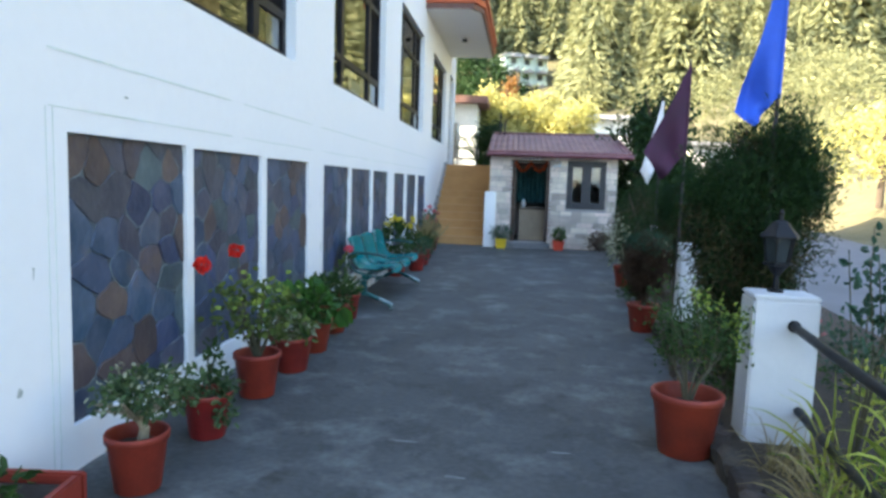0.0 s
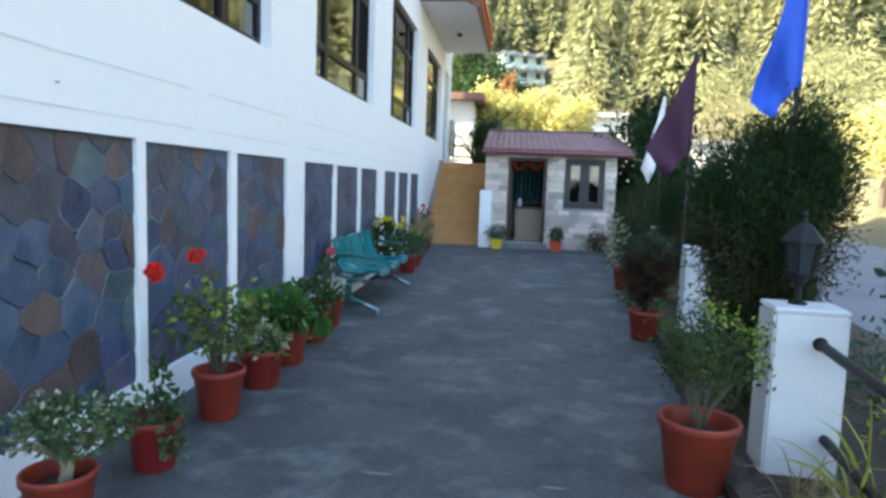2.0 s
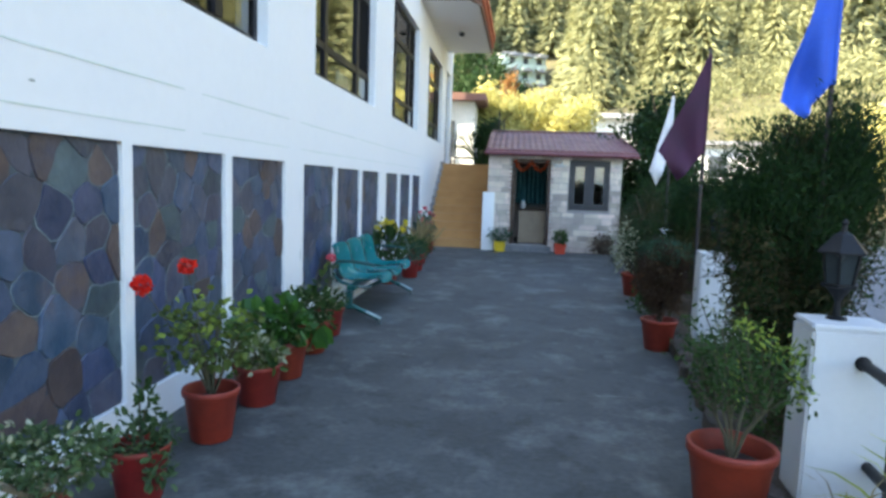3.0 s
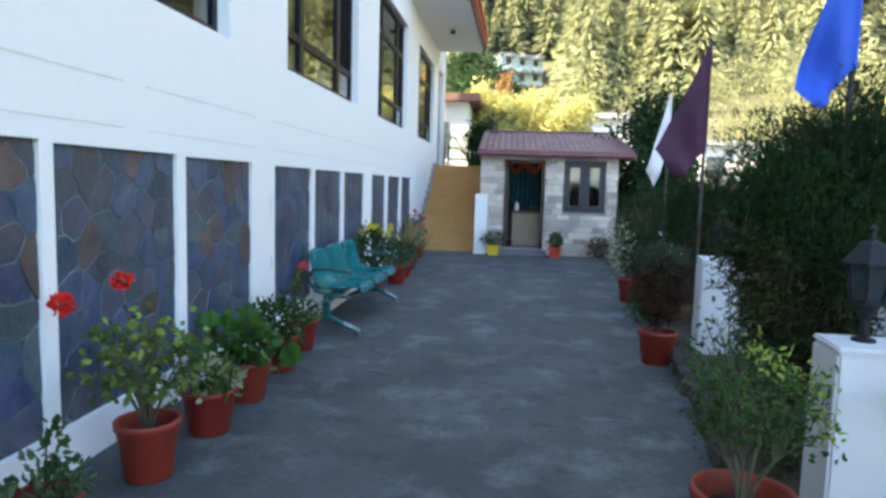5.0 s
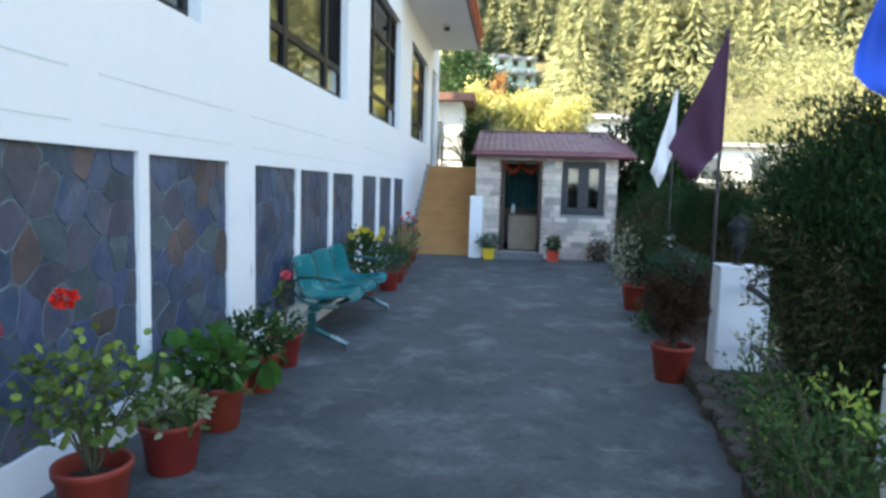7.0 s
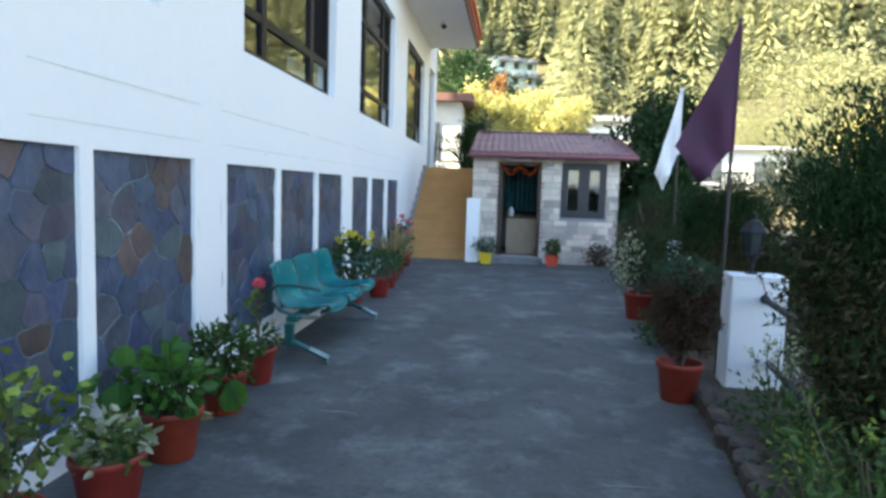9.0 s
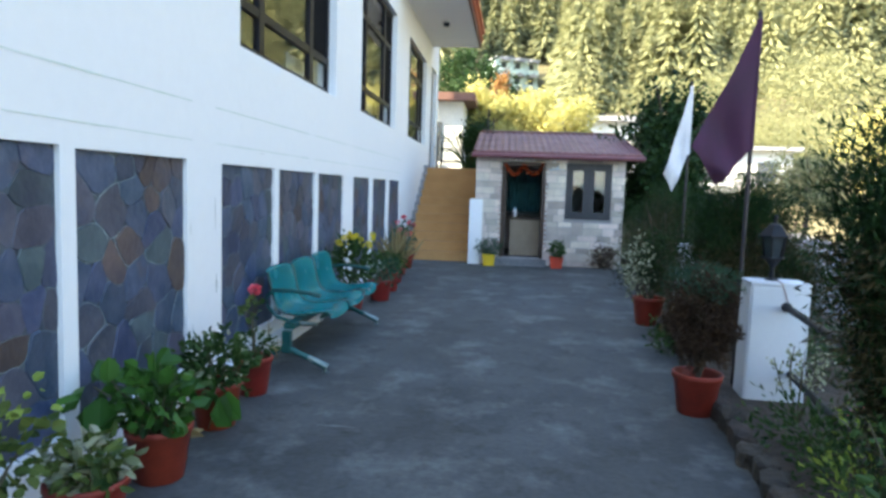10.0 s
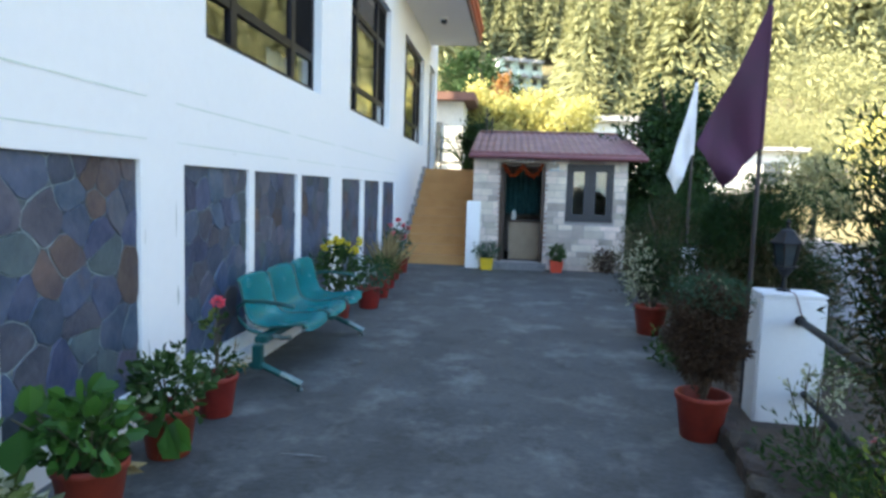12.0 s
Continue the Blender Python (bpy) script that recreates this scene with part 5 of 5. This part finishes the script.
house(1.3, 138, 16.0, 9.0, 9, 4, M_HOTEL, M_GREYROOF, "pale green four-storey hillside hotel with gabled balconies", False, 24, 3, True)
house(-4.0, 24.5, 1.45, 5.0, 4.5, 1, M_HOUSE, M_FASCIA, "white cottage with dark red roof edge behind the stairs", False, 0, 2)
house(5.6, 36.0, 2.1, 4.8, 5, 1, M_HOUSE, M_GREYROOF, "sunlit white flat-roofed house behind the hut", False, 0, 2)
house(14.2, 44.0, 1.4, 6.0, 7, 1, M_HOUSE, M_GREYROOF, "sunlit white house beyond the road", False, 0, 2)
house(27.0, 46.0, 0.6, 8.0, 6, 1, M_HOUSE, M_GREYROOF, "sunlit white low house beyond the road", False, -8, 3)
for y in (21.4, 22.6):
    fn = thing("terrace_railing", "dark terrace railing behind the stairs", "railing", (-1.2, y, 1.9), "terrace railings")
    for z in (0.35, 0.7, 1.0):
        part("rail", tube([(-0.8, 0, z), (0.7, 0, z)], 0.02, 6), M_FRAME, fn)
    for x in (-0.8, -0.05, 0.7):
        part("post", tube([(x, 0, -0.05), (x, 0, 1.0)], 0.025, 6), M_FRAME, fn)

# ---- wooded hillside ----


def forest(name, pts, hs, maker, material, label, seed):
    rr = np.random.default_rng(seed)
    temps = [maker(np.random.default_rng(seed + 10 + k)) for k in range(7)]
    V, F, base = [], [], 0
    for (x, y), h in zip(pts, hs):
        tv, tf = temps[rr.integers(0, 7)]
        aa = rr.uniform(0, 6.28)
        ca, sa = math.cos(aa), math.sin(aa)
        q = tv * h
        V.append(np.stack([q[:, 0] * ca - q[:, 1] * sa + x, q[:, 0] * sa + q[:, 1] * ca + y, q[:, 2] + float(height(x, y)) - 0.3], 1))
        F.append(tf + base)
        base += len(tv)
    v, f = np.concatenate(V), np.concatenate(F)
    return tagged(raw(name, v, f, material), label, "forest", kind="stuff")


def conifer(rr):
    """Unit-high deodar: drooping tiered boughs that shorten to a tip."""
    n = 640
    z = 0.08 + 0.88 * rr.uniform(0, 1, n) ** 1.15
    tier = np.round(z * 11) / 11 * 0.4 + z * 0.6
    aa = rr.uniform(0, 6.28, n)
    L = (0.03 + 0.20 * (1 - tier)) * rr.uniform(0.7, 1.15, n)
    c = np.stack([L * 0.25 * np.cos(aa), L * 0.25 * np.sin(aa), tier], 1)
    d = np.stack([np.cos(aa), np.sin(aa), rr.uniform(-0.95, -0.15, n)], 1)
    s = np.stack([-np.sin(aa), np.cos(aa), rr.normal(0, 0.25, n)], 1)
    Lc, w = L[:, None], (L * 0.21 + 0.005)[:, None]
    up = np.array((0, 0, 1.0))
    v = np.stack([c + up * 0.015, c + d * Lc * 0.55 + s * w * 0.5 - up * 0.012, c + d * Lc, c + d * Lc * 0.55 - s * w * 0.5 - up * 0.012], 1).reshape(-1, 3)
    f = np.arange(n * 4).reshape(-1, 4)
    k = len(v)
    trunk = np.array([(0.018, 0, 0), (-0.009, 0.016, 0), (-0.009, -0.016, 0), (0, 0, 0.97)])
    return np.concatenate([v, trunk]), np.concatenate([f, [[k, k + 1, k + 3, k + 3]]])[:-1]


def roundtree(rr):
    c, d = ball_points(950, (0, 0, 0.56), (0.36, 0.36, 0.42), rr, 0.5, 0.5)
    return blade_arrays(c, d * 0.6 + rr.normal(0, 0.6, d.shape), 0.052, 0.45, rr)


rr = np.random.default_rng(77)


def scatter(n, ymin, ymax, gap):
    """Places on the hill seen from the drive and mirrored in its windows."""
    res = []
    while len(res) < n:
        y = ymin + (ymax - ymin) * rr.uniform(0, 1) ** 0.9
        x = rr.uniform(-0.45, 0.95) * y
        if abs(x - 0.0094 * y) < 8.5 and 70 < y < 152:
            continue
        if y < 75 and (x < 22 or x > 70) and abs(x - 10) < 22:
            continue
        res.append((x, y))
    return res


pc = scatter(1500, 105, 265, 4)
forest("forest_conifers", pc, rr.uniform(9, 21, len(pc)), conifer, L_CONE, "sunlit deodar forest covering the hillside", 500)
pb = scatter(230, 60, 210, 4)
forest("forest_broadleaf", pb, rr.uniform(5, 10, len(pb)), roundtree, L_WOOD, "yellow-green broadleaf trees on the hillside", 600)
ps = []
while len(ps) < 150:
    x, y = rr.uniform(8, 42), rr.uniform(20, 75)
    if x > 9.5 + 0.16 * y and not any(abs(x - hx) < 5.5 and -5 < y - hy < 10 for hx, hy in ((14.2, 44), (27, 46))) and not (abs(x / y - 0.335) < 0.07 and 26 < y < 44) and not (abs(x / y - 0.58) < 0.1 and 26 < y < 46):
        ps.append((x, y))
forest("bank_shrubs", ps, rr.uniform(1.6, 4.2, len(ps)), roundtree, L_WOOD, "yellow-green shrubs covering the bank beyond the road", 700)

# ---- pieces: edging stones, slate panels, hut blocks ----
edging = thing("bed_edging", "rough stone edging between driveway and bed", "edging", kind="structure")
er = np.random.default_rng(800)
stone_meshes = []
for k in range(8):
    bm = bmesh.new()
    bmesh.ops.create_icosphere(bm, subdivisions=2, radius=1.0)
    for v in bm.verts:
        q = Vector(v.co)
        v.co = Vector((max(-0.75, min(0.75, q.x)), max(-0.8, min(0.8, q.y)), max(-0.7, min(0.6, q.z)))) * (1 + 0.22 * noise.noise(q * 1.3 + Vector((k * 5, 0, 0))))
    me = bpy.data.meshes.new("stone")
    bm.to_mesh(me)
    bm.free()
    me.materials.append(M_ROCK)
    stone_meshes.append(me)
y = -1.0
while y < 14.6:
    L = er.uniform(0.16, 0.30)
    s = new("stone", stone_meshes[er.integers(0, 8)])
    s.parent = edging
    s.matrix_basis = Matrix.LocRotScale((edge_x(y) + 0.05 + er.normal(0, 0.012), y + L / 2, 0.03), Euler((0, 0, er.normal(-0.08, 0.08))), (0.085, L * 0.66, er.uniform(0.10, 0.17)))
    y += L


def clip_cell(poly, a_, b_):
    """Keep the part of a polygon that is nearer to a_ than to b_."""
    mx_, my_ = (a_[0] + b_[0]) / 2, (a_[1] + b_[1]) / 2
    nx_, ny_ = b_[0] - a_[0], b_[1] - a_[1]
    side = [(p[0] - mx_) * nx_ + (p[1] - my_) * ny_ for p in poly]
    res = []
    for i in range(len(poly)):
        p, q, s, t = poly[i], poly[(i + 1) % len(poly)], side[i], side[(i + 1) % len(poly)]
        if s <= 0:
            res.append(p)
        if s * t < 0:
            u = s / (s - t)
            res.append((p[0] + (q[0] - p[0]) * u, p[1] + (q[1] - p[1]) * u))
    return res


for pi, (y0, y1) in enumerate(PANELS):
    pr = np.random.default_rng(900 + pi)
    pn = thing("stone_panel", "inlaid panel of irregular blue-grey and brown slate", "stone panel", (WX - 0.03, y0, PZ0), "slate panels", kind="structure")
    W, H = y1 - y0, PTOPS[pi] - PZ0
    part("backing", box(-0.2, 0, 0, 0.0, W, H), M_MORTAR, pn)
    seeds = []
    tries = 0
    while len(seeds) < 42 and tries < 5000:
        tries += 1
        q = (pr.uniform(0, W), pr.uniform(0, H), pr.uniform(0.10, 0.20))
        if all(math.hypot((q[0] - s[0]) * 1.3, q[1] - s[1]) > (q[2] + s[2]) / 2 for s in seeds):
            seeds.append(q)
    for si, s in enumerate(seeds):
        poly = [(0, 0), (W, 0), (W, H), (0, H)]
        for o_ in seeds:
            if o_ is not s and poly:
                poly = clip_cell(poly, s, o_)
        if len(poly) < 3:
            continue
        cx, cy = sum(p[0] for p in poly) / len(poly), sum(p[1] for p in poly) / len(poly)
        ring = []
        for i, p in enumerate(poly):
            q = poly[(i + 1) % len(poly)]
            for u in (0.16, 0.38, 0.62, 0.84):
                x_, z_ = p[0] + (q[0] - p[0]) * u, p[1] + (q[1] - p[1]) * u
                sway = Vector((x_ * 9, z_ * 9, pi * 3.1))
                ring.append((x_ + 0.020 * noise.noise(sway), z_ + 0.020 * noise.noise(sway + Vector((7, 3, 0)))))
        pale = pr.uniform() < 0.30
        gap = 0.955 if pale else 0.985
        ring = [(cx + (p[0] - cx) * gap, cy + (p[1] - cy) * gap) for p in ring]
        ring = [(min(W - 0.002, max(0.002, p[0])), min(H - 0.002, max(0.002, p[1]))) for p in ring]
        t0, tilt = pr.uniform(0.003, 0.010), pr.normal(0, 0.025, 2)
        n = len(ring)
        v = [(0.0005, p[0], p[1]) for p in ring]
        v += [(max(0.002, t0 + (p[0] - cx) * tilt[0] + (p[1] - cy) * tilt[1]), cx + (p[0] - cx) * 0.97, cy + (p[1] - cy) * 0.97) for p in ring]
        f = [list(range(n, 2 * n))] + [[k, (k + 1) % n, n + (k + 1) % n, n + k] for k in range(n)]
        st = raw("stone", v, f, STONES[pr.choice([0, 0, 0, 1, 1, 1, 2, 3])], pn)
        if pale:
            big = [(cx + (p[0] - cx) * 1.045, cy + (p[1] - cy) * 1.045) for p in ring]
            big = [(min(W - 0.001, max(0.001, p[0])), min(H - 0.001, max(0.001, p[1]))) for p in big]
            jv = [(0.0045, p[0], p[1]) for p in big] + [(0.0045, p[0], p[1]) for p in ring]
            raw("joint", jv, [[k, (k + 1) % n, n + (k + 1) % n, n + k] for k in range(n)], M_JOINT, st, "pale raised mortar joint")

# hut face blocks in courses
br = np.random.default_rng(950)
bmeshes = {}
z = 0.0
row = 0
while z < 2.10:
    hgt = (0.115, 0.15, 0.105, 0.135)[row % 4]
    x = HX0
    while x < HX1 - 0.02:
        w = min(br.choice([0.22, 0.30, 0.38, 0.26]), HX1 - x)
        for a0, a1 in ([(x, x + w)]):
            segs = [(a0, a1)]
            for h0, h1, k0, k1 in ((DX0, DX1, DZ0 - 0.02, DZ1 + 0.0), (NX0, NX1, NZ0, NZ1)):
                if z + hgt > k0 + 0.03 and z < k1 - 0.03:
                    nxt = []
                    for s0, s1 in segs:
                        if s1 <= h0 or s0 >= h1:
                            nxt.append((s0, s1))
                        else:
                            if s0 < h0:
                                nxt.append((s0, h0))
                            if s1 > h1:
                                nxt.append((h1, s1))
                    segs = nxt
            for s0, s1 in segs:
                if s1 - s0 < 0.03:
                    continue
                key = (round((s1 - s0) / 0.02), row % 4)
                if key not in bmeshes:
                    ww = s1 - s0 - 0.008
                    bb = box(0.004, -0.022, 0.004, 0.004 + ww, 0.0, hgt - 0.004, 0.004)
                    me = bpy.data.meshes.new("block")
                    bb.to_mesh(me)
                    bb.free()
                    me.materials.append(M_BLOCK)
                    bmeshes[key] = me
                b = new("block", bmeshes[key])
                b.parent = hwall
                b.location = (s0, HY + br.uniform(-0.006, 0.004), z)
        x += w
    z += hgt
    row += 1
